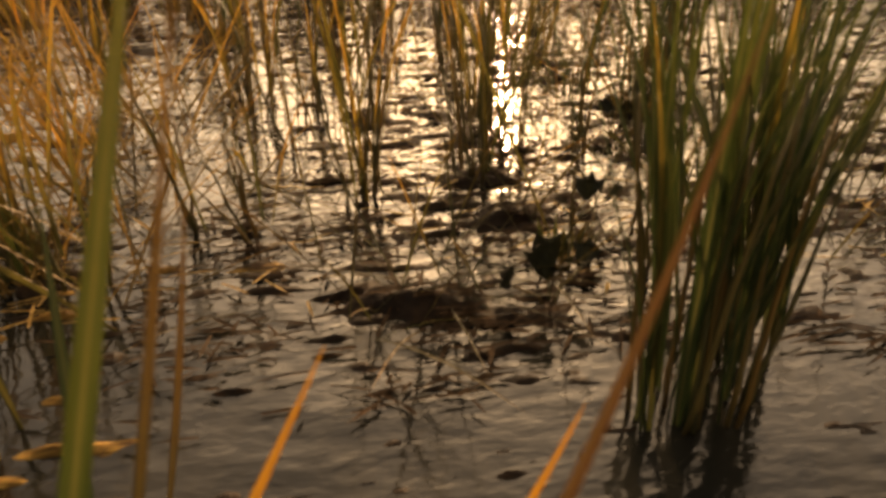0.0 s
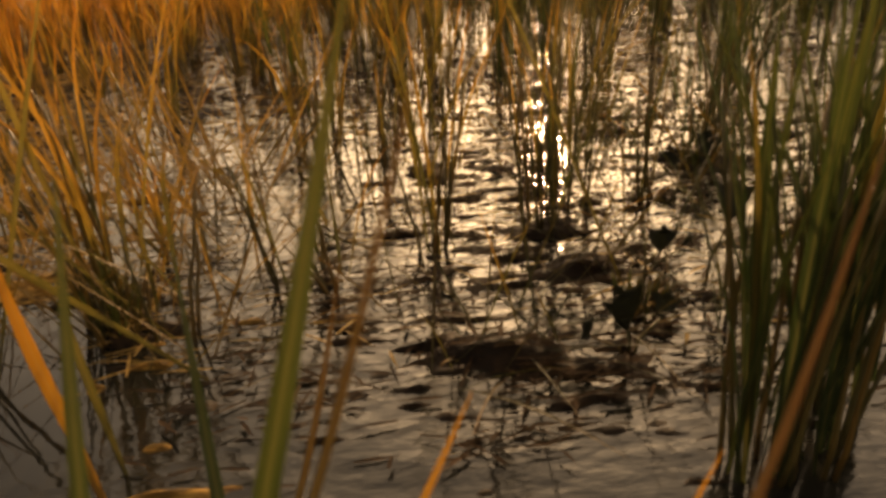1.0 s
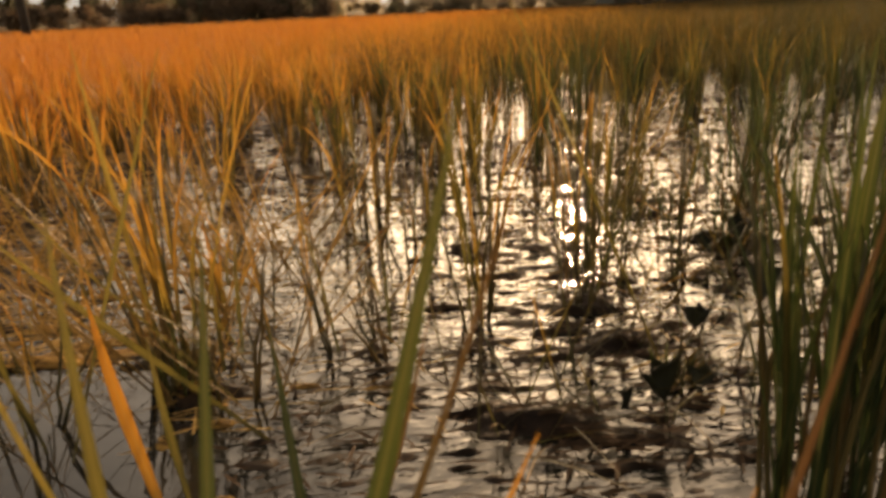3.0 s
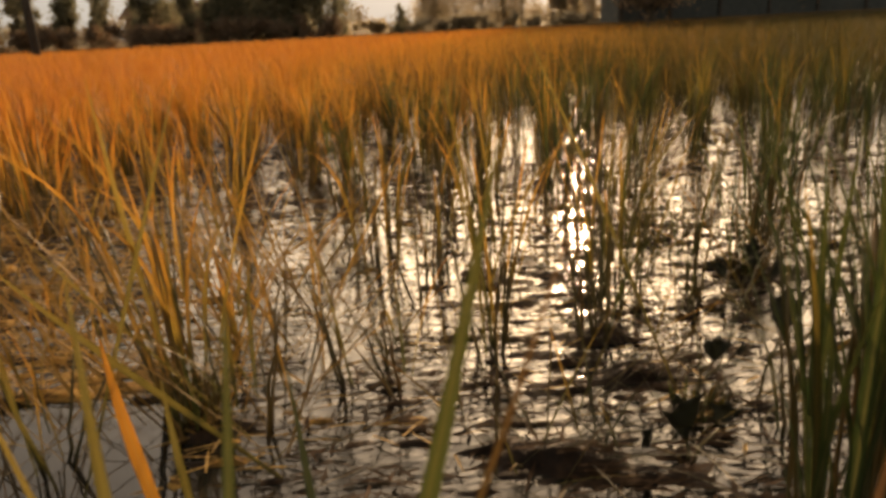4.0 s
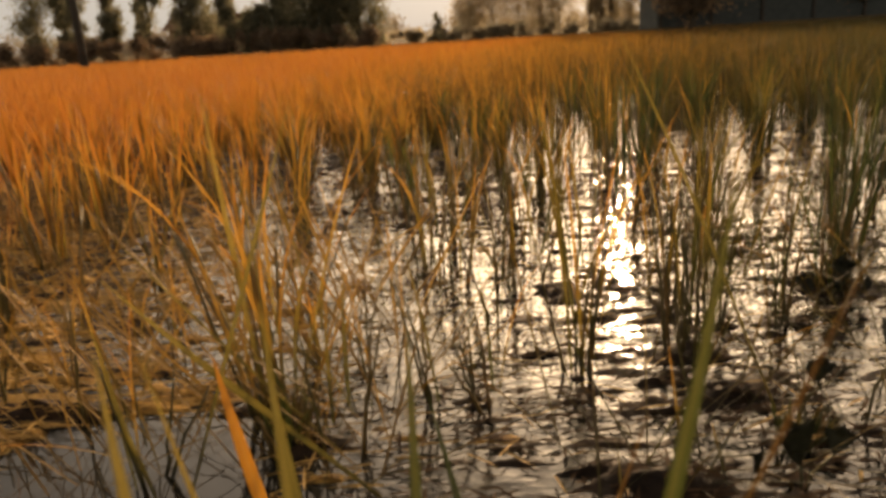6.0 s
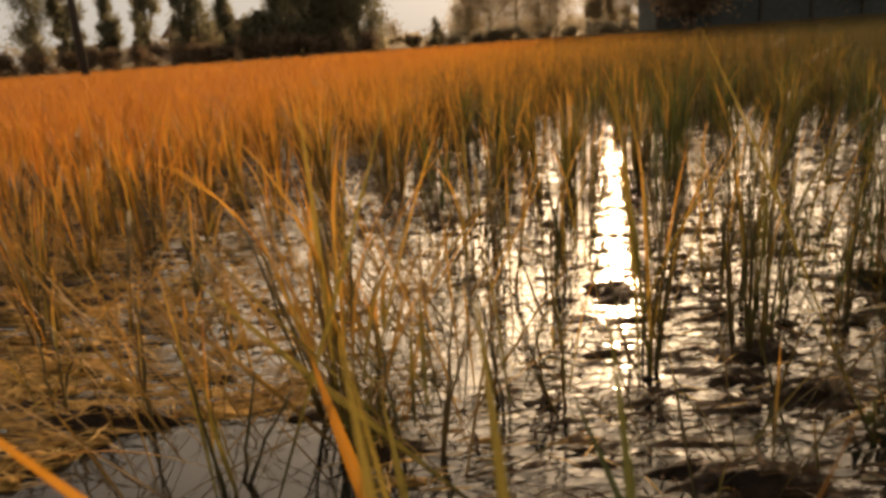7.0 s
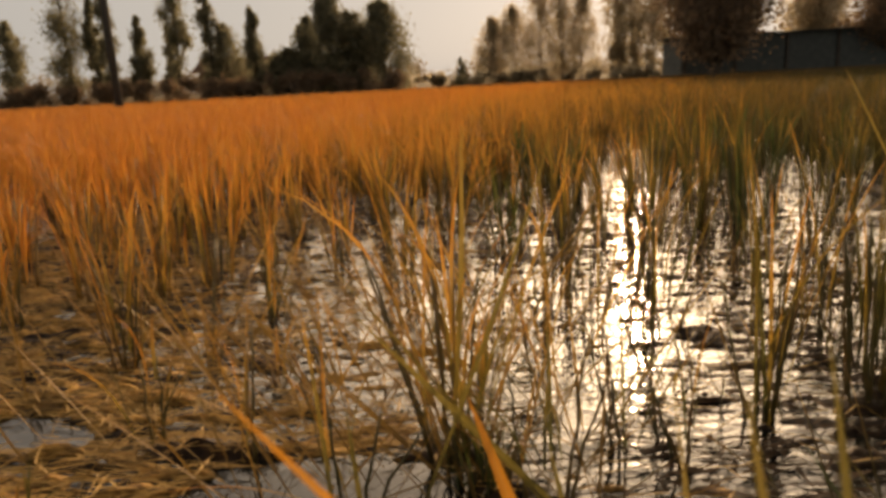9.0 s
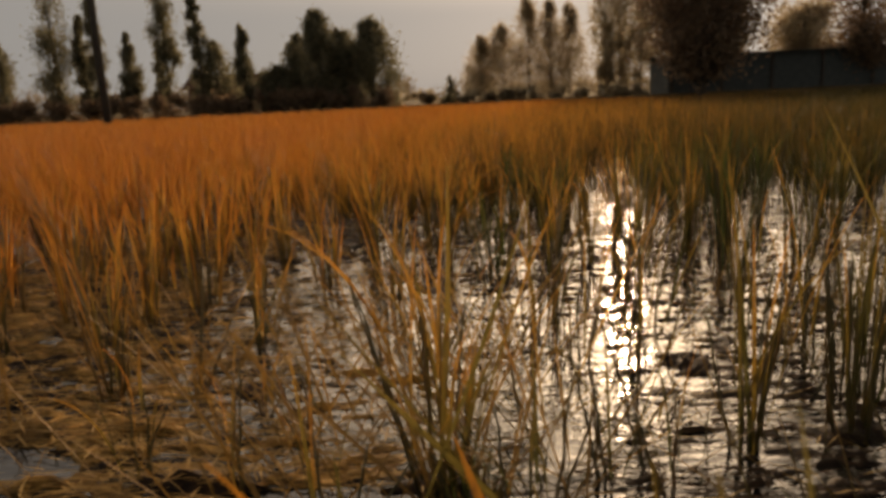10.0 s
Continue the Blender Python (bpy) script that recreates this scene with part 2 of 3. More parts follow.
mat_tree_brown = foliage_material("brown_foliage", (0.16, 0.11, 0.075), (0.3, 0.19, 0.11), 0.5)
mat_weed = foliage_material("dark_weed_leaf", (0.012, 0.016, 0.012), (0.03, 0.034, 0.02), 0.12)


# ---- mesh helpers ----
def mesh_from(name, verts, faces, mat, smooth=True, along=None, across=None):
    """A mesh from numpy arrays; faces is an (n, 3 or 4) array."""
    me = bpy.data.meshes.new(name)
    verts, faces = np.asarray(verts, dtype=np.float32), np.asarray(faces, dtype=np.int32)
    k = faces.shape[1]
    me.vertices.add(len(verts))
    me.vertices.foreach_set("co", verts.ravel())
    me.loops.add(faces.size)
    me.loops.foreach_set("vertex_index", faces.ravel())
    me.polygons.add(len(faces))
    me.polygons.foreach_set("loop_start", np.arange(0, faces.size, k, dtype=np.int32))
    me.polygons.foreach_set("use_smooth", np.full(len(faces), smooth))
    me.update(calc_edges=True)
    me.validate()
    for key, values in (("along", along), ("across", across)):
        if values is not None:
            me.attributes.new(key, "FLOAT", "POINT").data.foreach_set("value", np.asarray(values, dtype=np.float32).ravel())
    me.materials.append(mat)
    return me


def blades(base, az, lean, bend, length, width, segs=6, fold=0.25, twist=0.0, power=1.6):
    """Many grass blades at once: curved tapering ribbons folded along the midrib. Arrays of one length n."""
    base = np.atleast_2d(np.asarray(base, dtype=float))
    n = len(base)
    az, lean, bend, length, width, twist = (np.broadcast_to(np.asarray(a, dtype=float), (n,)) for a in (az, lean, bend, length, width, twist))
    s = np.linspace(0, 1, segs + 1)
    th = lean[:, None] + bend[:, None] * s[None, :] ** power
    step = length[:, None] / segs
    mid = (th[:, 1:] + th[:, :-1]) / 2
    r = np.concatenate([np.zeros((n, 1)), np.cumsum(np.sin(mid) * step, 1)], 1)
    z = np.concatenate([np.zeros((n, 1)), np.cumsum(np.cos(mid) * step, 1)], 1)
    out = np.stack([np.cos(az), np.sin(az)], -1)
    side0 = np.stack([-np.sin(az), np.cos(az), np.zeros(n)], -1)
    centre = np.stack([base[:, 0, None] + r * out[:, 0, None], base[:, 1, None] + r * out[:, 1, None], base[:, 2, None] + z], -1)
    nor = np.stack([-np.cos(th) * out[:, 0, None], -np.cos(th) * out[:, 1, None], np.sin(th)], -1)
    tw = twist[:, None] * s[None, :]
    side = side0[:, None, :] * np.cos(tw)[..., None] + nor * np.sin(tw)[..., None]
    up = nor * np.cos(tw)[..., None] - side0[:, None, :] * np.sin(tw)[..., None]
    prof = (1 - s ** 2.4) * (0.55 + 0.45 * np.minimum(1, s / 0.35)) + 0.03
    w = width[:, None] * 0.5 * prof[None, :]
    rise = up * (w * fold)[..., None]
    left, right = centre + side * w[..., None] + rise, centre - side * w[..., None] + rise
    v = np.stack([left, centre, right], 2)                      # n, segs+1, 3, 3
    verts = v.reshape(-1, 3)
    i = np.arange(segs)[:, None] * 3 + np.array([0, 1])[None, :]
    q = np.stack([i, i + 1, i + 4, i + 3], -1).reshape(-1, 4)
    faces = (q[None] + (np.arange(n) * (segs + 1) * 3)[:, None, None]).reshape(-1, 4)
    along = np.broadcast_to(s[None, :, None], (n, segs + 1, 3)).ravel()
    across = np.broadcast_to(np.array([-1.0, 0.0, 1.0])[None, None], (n, segs + 1, 3)).ravel()
    return verts, faces, along, across


def blade_mesh(name, mat, **kw):
    v, f, al, ac = blades([(0, 0, 0)], 0.0, **kw)
    return mesh_from(name, v, f, mat, along=al, across=ac)


def tube(bm, points, radii, sides=8):
    """A tapered tube along points, with closed ends."""
    rings = []
    pts = [Vector(p) for p in points]
    for i, p in enumerate(pts):
        d = (pts[min(i + 1, len(pts) - 1)] - pts[max(i - 1, 0)]).normalized()
        a = d.cross(Vector((1, 0, 0)) if abs(d.x) < 0.8 else Vector((0, 1, 0))).normalized()
        b = d.cross(a)
        rings.append([bm.verts.new(p + (a * math.cos(t) + b * math.sin(t)) * radii[i]) for t in (2 * math.pi * k / sides for k in range(sides))])
    for r0, r1 in zip(rings, rings[1:]):
        for k in range(sides):
            bm.faces.new((r0[k], r0[(k + 1) % sides], r1[(k + 1) % sides], r1[k]))
    bm.faces.new(rings[0][::-1])
    bm.faces.new(rings[-1])


def box(bm, x0, x1, y0, y1, z0, z1, bevel=0.0):
    made = bmesh.ops.create_cube(bm, size=1.0)["verts"]
    for v in made:
        v.co = Vector(((x0 + x1) / 2 + v.co.x * (x1 - x0), (y0 + y1) / 2 + v.co.y * (y1 - y0), (z0 + z1) / 2 + v.co.z * (z1 - z0)))
    if bevel:
        edges = {e for v in made for e in v.link_edges}
        bmesh.ops.bevel(bm, geom=list(edges), offset=bevel, segments=2, affect="EDGES", profile=0.5)


def part(name, bm, material, parent=None, label="", smooth=False):
    me = bpy.data.meshes.new(name)
    bmesh.ops.recalc_face_normals(bm, faces=bm.faces)
    bm.to_mesh(me)
    bm.free()
    me.materials.append(material)
    if smooth:
        me.polygons.foreach_set("use_smooth", [True] * len(me.polygons))
    ob = new(name, me)
    ob.parent = parent
    return tagged(ob, label)


def piece(name, me, parent, m):
    ob = new(name, me)
    ob.parent = parent
    ob.matrix_basis = m
    return ob


def vnoise(x, y, seed):
    """Smooth value noise on a unit lattice, 0 to 1."""
    table = np.random.default_rng(seed).random((256, 256))
    xi, yi = np.floor(x).astype(int), np.floor(y).astype(int)
    fx, fy = x - xi, y - yi
    fx, fy = fx * fx * (3 - 2 * fx), fy * fy * (3 - 2 * fy)
    g = lambda a, b: table[a % 256, b % 256]
    return (g(xi, yi) * (1 - fx) + g(xi + 1, yi) * fx) * (1 - fy) + (g(xi, yi + 1) * (1 - fx) + g(xi + 1, yi + 1) * fx) * fy


# ---- ground, water, mud ----
def grid_sheet(xs, ys, zfun):
    gx, gy = np.meshgrid(xs, ys, indexing="xy")
    verts = np.stack([gx, gy, zfun(gx, gy)], -1).reshape(-1, 3)
    nx, ny = len(xs), len(ys)
    i = (np.arange(ny - 1)[:, None] * nx + np.arange(nx - 1)[None, :]).ravel()
    return verts, np.stack([i, i + 1, i + nx + 1, i + nx], -1)


FIELD_X, FIELD_Y0, FIELD_Y1 = 46.0, -12.0, 44.0


def ground_height(x, y):
    inside = np.minimum(np.minimum(FIELD_X - np.abs(x), y - FIELD_Y0), FIELD_Y1 - y)
    bank = np.exp(-(inside / 0.9) ** 2) * 0.22
    return np.where(inside > 0, -0.3, 0.05) + bank + np.where(inside > 0, 0.3 * np.exp(-inside / 0.5), 0.0) * 0.5


ax = np.concatenate([[-2500, -900, -300, -120, -70], np.linspace(-49, -43, 13), np.linspace(-40, 40, 9), np.linspace(43, 49, 13), [70, 120, 300, 900, 2500]])
ay = np.concatenate([[-2500, -600, -100, -30], np.linspace(-15, -9, 13), np.linspace(-5, 38, 9), np.linspace(41, 47, 13), [60, 90, 150, 400, 1000, 2500]])
gv, gf = grid_sheet(ax, ay, ground_height)
tagged(new("ground", mesh_from("ground", gv, gf, mat_ground)), "dry brown earth around the flooded paddy", "ground", kind="structure")

wv, wf = grid_sheet(np.linspace(-FIELD_X, FIELD_X, 9), np.linspace(FIELD_Y0, FIELD_Y1, 9), lambda x, y: np.zeros_like(x))
tagged(new("water", mesh_from("water", wv, wf, mat_water)), "shallow rippled paddy water mirroring the sky", "water", kind="structure")


def pool(x, y):
    """1 inside the open pools of still water."""
    edge = 0.05 * (vnoise(x * 7, y * 9, 41) - 0.5) + 0.025 * (vnoise(x * 23, y * 31, 42) - 0.5)
    main = np.minimum(np.minimum(1.91 - y, (x + 0.96 + 0.85 * (1.88 - y)) * 0.75), -0.5 - x) + edge
    side = 0.08 - np.hypot((x + 1.4) * 0.45, y - 2.04) + edge
    return np.clip(np.maximum(main, side) / 0.025, 0, 1)


# the last mound stands in for a small dark leaf on the straw
MOUNDS = [(0.0, 1.65, 0.04), (0.06, 1.62, 0.05), (0.24, 1.88, 0.05), (-0.5, 1.79, 0.07), (-0.55, 1.88, 0.08), (0.66, 2.36, 0.08), (0.22, 2.04, 0.05), (0.05, 2.42, 0.05), (-1.0, 1.95, 0.05), (-0.92, 1.94, 0.045), (-0.97, 2.36, 0.035)]


def mud_height(x, y):
    n = vnoise(x * 6, y * 20, 1) * 0.18 + vnoise(x * 17, y * 60, 2) * 0.44 + vnoise(x * 36, y * 120, 3) * 0.38
    big = vnoise(x * 1.7 + 3, y * 1.7, 4)
    west = np.clip((-0.6 - 0.3 * (y - 2) - x) / 0.6, 0, 1)
    mound = sum(np.exp(-(((x - a) / r) ** 2 + ((y - b) / (r * 0.7)) ** 2)) for a, b, r in MOUNDS)
    level = 0.592 - 0.13 * west - 0.14 * (big - 0.5)
    return (n - level) * 0.042 + 0.026 * mound * (0.45 + 0.9 * n) - pool(x, y) * 0.06 - 0.03 * np.clip((y - 5) / 1.5, 0, 1) - 0.005 * np.clip((1.6 - y) / 0.2, 0, 1) - 0.012 * np.exp(-((x + 0.42) / 0.3) ** 2 - ((y - 2.35) / 0.5) ** 2)


mv, mf = grid_sheet(np.linspace(-2.4, 2.4, 470), 1.2 + 5.6 * np.linspace(0, 1, 440) ** 1.3, mud_height)
tagged(new("mud", mesh_from("mud", mv, mf, mat_mud)), "lumps of wet brown mud breaking the water", "mud", kind="structure")


def mat_height(x, y):
    """The mat of flattened straw on the west side; below the water where there is none."""
    n = vnoise(x * 8 + 5, y * 22, 6) * 0.36 + vnoise(x * 20 + y * 5, y * 48, 7) * 0.42 + vnoise(x * 3, y * 5, 8) * 0.22
    cover = np.clip((-0.32 - 0.3 * (y - 2) - x) / 0.9, 0, 1) * np.clip((y - 1.3) / 0.3, 0, 1) * np.clip((5.2 - y) / 1.5, 0, 1)
    dip = np.exp(-((x + 0.97) / 0.08) ** 2 - ((y - 1.95) / 0.035) ** 2) + np.exp(-((x + 0.97) / 0.05) ** 2 - ((y - 2.36) / 0.035) ** 2)
    return (n - 0.485) * 0.066 - (1 - cover) * 0.018 - 0.03 * dip - pool(x, y) * 0.09 - 0.06 * np.clip((-2.42 + 0.5 * (vnoise(x * 3, y * 3, 24) - 0.5) - x) / 0.25, 0, 1)


def straw_mat_material():
    m = Nodes("straw_mat")
    pos = m.position()
    fib = m.node("ShaderNodeMapping", Vector=pos, Rotation=(0, 0, 0.2), Scale=(0.25, 1.0, 1.0)).outputs[0]
    fib2 = m.node("ShaderNodeMapping", Vector=pos, Rotation=(0, 0, -0.5), Scale=(0.3, 1.0, 1.0)).outputs[0]
    f = m.math("MULTIPLY_ADD", m.noise(fib, 160.0, 3.0), 0.4, m.math("MULTIPLY", m.noise(fib2, 90.0, 3.0), 0.35))
    f = m.math("MULTIPLY_ADD", m.noise(pos, 7.0, 3.0), 0.3, f)
    m.set(m.bsdf.inputs["Base Color"], m.ramp(f, [(0.4, (0.035, 0.022, 0.01)), (0.5, (0.17, 0.085, 0.022)), (0.62, (0.55, 0.3, 0.085))]))
    m.bsdf.inputs["Roughness"].default_value = 0.75
    m.bsdf.inputs["Specular IOR Level"].default_value = 0.15
    m.set(m.bsdf.inputs["Normal"], m.bump(f, 0.9, 0.012))
    return m.mat


sv, sf = grid_sheet(np.linspace(-2.95, -0.1, 390), 1.3 + 3.9 * np.linspace(0, 1, 370) ** 1.35, mat_height)
tagged(new("straw_mat", mesh_from("straw_mat", sv, sf, straw_mat_material())), "golden brown mat of flattened straw on the water", "straw", kind="structure")


# ---- rice ----
GREEN = "slender green and straw-yellow rice clump in shallow water"
GOLD = "golden orange ripe rice clump in shallow water"
SPARSE = "thin sparse rice shoots standing in shallow water"
DARK = "dark green rice clump with a muddy foot"
LEAVES = []
for k in range(16):
    LEAVES.append(blade_mesh("leaf", mat_leaf, lean=radians(rng.uniform(2, 9)), bend=radians(rng.uniform(4, 40) if k < 11 else rng.uniform(38, 72)),
                             length=1.0, width=rng.uniform(0.015, 0.024), segs=7, fold=0.35, twist=rng.uniform(-1.0, 1.0), power=rng.uniform(1.4, 2.6)))


def stem_mesh(seed):
    r = random.Random(seed)
    bm = bmesh.new()
    pts, rad, x, y = [], [], 0.0, 0.0
    for i in range(7):
        pts.append((x, y, -0.04 + i * 0.165))
        rad.append(0.0036 * (1 - 0.1 * i) * (1.25 if i % 2 else 1.0))
        x += r.uniform(-0.004, 0.007)
        y += r.uniform(-0.005, 0.005)
    tube(bm, pts, rad, 5)
    me = bpy.data.meshes.new("stem")
    bm.to_mesh(me)
    bm.free()
    me.materials.append(mat_stem)
    me.polygons.foreach_set("use_smooth", [True] * len(me.polygons))
    return me


LEAVES_GREEN = []
for me in LEAVES:
    me = me.copy()
    me.materials[0] = mat_green
    LEAVES_GREEN.append(me)
STEMS = [stem_mesh(k) for k in range(5)]


def rice_clump(x, y, height, n_leaves, n_stems, spread, seed, label, splay=1.0):
    """A rice hill: stems rising from one foot and long leaves, each a part."""
    r = random.Random(seed)
    thing = new("rice_clump")
    thing.location = (x, y, 0)
    tagged(thing, label, "rice plant", "rice clumps in the water")
    for k in range(n_stems):
        a, d = r.uniform(0, 360), spread * math.sqrt(r.random())
        h = height * r.uniform(0.5, 0.8)
        m = pose(d * math.cos(radians(a)), d * math.sin(radians(a)), 0, 0, r.gauss(5, 4) * splay, a)
        piece("stem", r.choice(STEMS), thing, m @ Matrix.Diagonal((0.9, 0.9, h, 1)))
    for k in range(n_leaves):
        a, d = r.uniform(0, 360), spread * math.sqrt(r.random())
        z = height * r.choice((0, 0, 0.12, 0.25, 0.4))
        full = (height - z) * r.uniform(0.7, 1.06)
        kind = LEAVES_GREEN if r.random() < ((0.92 if y < 1.5 else 0.75) if label == DARK else 0.5 if "yellow-green" in label else 0.0) else LEAVES
        me = kind[r.randrange(11)] if r.random() < 0.8 / max(0.8, splay) else kind[r.randrange(11, 16)]
        w = r.uniform(0.3, 0.72) * (0.55 if 1.5 < y < 2.6 else 1.0 if y < 1.5 else 0.68)
        m = pose(d * math.cos(radians(a)), d * math.sin(radians(a)), z - 0.01, 0, r.gauss(3, 6) * splay, a + r.gauss(0, 50))
        piece("leaf", me, thing, m @ Matrix.Diagonal((full, w, full, 1)))
    return thing


NEAR = [
    # x, y, height, leaves, stems, spread, label, splay
    (-1.31, 2.38, .40, 20, 8, .035, GOLD, 0.8), (-1.33, 3.11, .49, 28, 9, .06, GOLD, 1.0), (-1.47, 2.95, .46, 22, 8, .05, GOLD, 1.0),
    (-1.71, 2.99, .46, 24, 8, .05, GOLD, 1.1), (-1.80, 2.70, .38, 16, 6, .05, GOLD, 1.2), (-2.02, 3.16, .46, 26, 8, .06, GOLD, 1.0),
    (-1.20, 3.80, .43, 24, 8, .06, GOLD, 1.0), (-1.22, 3.35, .40, 14, 6, .04, GOLD, 1.0), (-0.72, 3.04, .42, 22, 9, .05, GREEN, 0.9),
    (-0.55, 1.90, .57, 38, 12, .05, GREEN, 1.7), (-0.36, 3.29, .46, 24, 10, .07, DARK, 0.9), (-0.22, 2.93, .48, 20, 9, .06, GREEN, 0.9),
    (0.02, 2.82, .47, 20, 9, .06, GREEN, 1.1), (-0.04, 2.47, .40, 16, 7, .05, SPARSE, 1.4), (0.53, 4.04, .53, 26, 9, .06, DARK, 0.8),
    (0.00, 2.00, .53, 26, 12, .03, GREEN, 0.7), (0.32, 2.88, .49, 24, 10, .04, DARK, 0.8), (0.24, 2.06, .54, 26, 11, .06, GREEN, 0.9),
    (0.31, 2.20, .46, 20, 9, .05, GREEN, 0.9), (0.46, 2.17, .43, 14, 7, .04, DARK, 0.8), (0.65, 2.34, .45, 18, 7, .04, DARK, 0.8),
    (1.10, 2.98, .46, 22, 9, .05, DARK, 0.8), (-0.80, 2.15, .24, 8, 3, .02, SPARSE, 2.2), (-0.92, 2.23, .20, 6, 3, .02, SPARSE, 2.0),
    (-0.88, 4.15, .40, 22, 8, .06, GREEN, 1.0), (-1.13, 4.25, .42, 24, 8, .06, GOLD, 1.0), (-0.69, 2.58, .17, 6, 3, .03, SPARSE, 1.6),
    (-0.29, 2.71, .44, 18, 8, .05, GREEN, 1.0), (-0.21, 2.48, .40, 14, 7, .05, GREEN, 1.3), (-0.49, 2.07, .24, 26, 2, .012, GREEN, 2.6),
    (-0.26, 1.91, .36, 7, 5, .03, SPARSE, 1.2), (-0.18, 1.92, .28, 6, 4, .03, SPARSE, 2.0),
    (0.30, 1.36, .56, 34, 10, .042, DARK, 0.8), (0.37, 1.36, .55, 18, 7, .035, DARK, 0.8), (0.42, 1.43, .54, 28, 9, .045, DARK, 0.9), (0.62, 1.72, .46, 18, 8, .05, DARK, 0.9), (0.42, 1.66, .30, 8, 3, .03, SPARSE, 1.2),
    (-0.40, 1.75, .34, 12, 5, .04, GREEN, 1.6), (0.29, 2.37, .42, 14, 7, .05, GREEN, 0.9),
    (-1.05, 2.70, .34, 10, 4, .04, GOLD, 1.3), (-0.95, 3.30, .36, 14, 5, .05, GOLD, 1.2), (0.85, 2.65, .46, 20, 8, .05, DARK, 0.9),
    (0.95, 2.25, .46, 20, 8, .05, DARK, 0.9), (0.14, 3.35, .48, 22, 9, .06, GREEN, 0.9), (0.72, 3.30, .48, 22, 9, .06, GREEN, 0.9),
    (-0.56, 3.60, .44, 22, 8, .06, GREEN, 1.0), (-1.62, 3.45, .46, 26, 8, .06, GOLD, 1.0), (-0.10, 3.75, .46, 22, 8, .06, GREEN, 0.9),
    (0.60, 3.72, .52, 24, 9, .05, DARK, 0.7), (0.42, 3.62, .48, 20, 8, .05, GREEN, 0.8), (0.78, 4.25, .56, 26, 9, .05, DARK, 0.7), (0.40, 4.30, .54, 26, 9, .06, DARK, 0.7),
    (-0.70, 1.72, .36, 14, 4, .05, GOLD, 2.2), (-1.10, 2.00, .30, 10, 3, .04, GOLD, 2.0),
]
for k, (x, y, h, nl, ns, sp, lab, splay) in enumerate(NEAR):
    thin = 0.45 if -0.45 < x < 0.2 and 1.7 < y < 3.2 else 0.65 if abs(x + 0.1) < 0.85 and 1.7 < y < 3.2 else 1.0
    rice_clump(x, y, h, max(4, int(nl * thin)), max(2, int(ns * min(1.0, thin + 0.2))), sp, 100 + k, lab, splay)


def clump_arrays(cx, cy, ch, per, spread, segs, wide, rg):
    """Blades of many hills as arrays."""
    n = len(cx) * per
    bx = np.repeat(cx, per) + rg.normal(0, spread, n)
    by = np.repeat(cy, per) + rg.normal(0, spread, n)
    h = np.repeat(ch, per) * np.where(rg.random(n) < 0.03, rg.uniform(1.12, 1.3, n), rg.uniform(0.58, 1.12, n))
    hang = rg.random(n) < 0.36
    bend = np.radians(np.where(hang, rg.uniform(45, 100, n), rg.uniform(0, 35, n)))
    return blades(np.stack([bx, by, np.full(n, -0.02)], -1), rg.uniform(0, 2 * math.pi, n), np.radians(np.abs(rg.normal(5, 5, n))), bend,
                  h * np.where(hang, 1.15, 1.0), rg.uniform(0.7, 1.2, n) * wide, segs=segs, fold=0.3, twist=rg.uniform(-1, 1, n))


rice_clump(-1.2, 1.72, 0.12, 22, 4, 0.04, 880, "short yellow-green rice tuft at the pool's edge", 3.2)
for k, (x, y, h) in enumerate([(-0.5, 1.79, 0.16), (0.3, 1.72, 0.07), (0.66, 2.34, 0.11)]):
    rice_clump(x, y, h, 34, 16, 0.04, 890 + k, DARK, 1.4)

# odd shoots between the hills
rs = random.Random(91)
for k in range(13):
    y = rs.uniform(1.75, 3.5)
    x = rs.uniform(-0.55 * y, 0.5 * y) - 0.2
    rice_clump(x, y, rs.uniform(0.2, 0.45), rs.randint(2, 5), rs.randint(1, 3), 0.025, 900 + k, SPARSE, rs.uniform(1.0, 2.2))

# hills in the middle distance, in rows
rg = np.random.default_rng(5)
taken = [(c[0], c[1]) for c in NEAR]
count = 0
for row in range(5):
    y0 = 3.55 + row * 0.3
    half = 0.66 * (y0 - 0.7) + 0.4
    for cx in np.arange(-half - 0.35, half, 0.33):
        x, y = cx + rg.normal(0, 0.05), y0 + rg.normal(0, 0.05)
        lane = abs(x - 0.18 * y + 0.15)             # thinner stand where the water shows through
        if min((x - a) ** 2 + (y - b) ** 2 for a, b in taken) < 0.045 or (y < 3.75 and rg.random() < (0.45 if lane < 0.7 else 0.2 if x > 0 else 0.0)):
            continue
        count += 1
        gold = x < 0.2 * y - 1.2
        label = GOLD if gold else DARK if rg.random() < 0.5 else GREEN
        open_lane = 0.02 * y < x < 0.52 * y
        if open_lane and rg.random() < 0.12:
            continue
        rice_clump(x, y, rg.uniform(0.4, 0.5), 18 if open_lane else 27, 5 if open_lane else 7, 0.024, 500 + count, label, 0.9 if open_lane else 1.1)


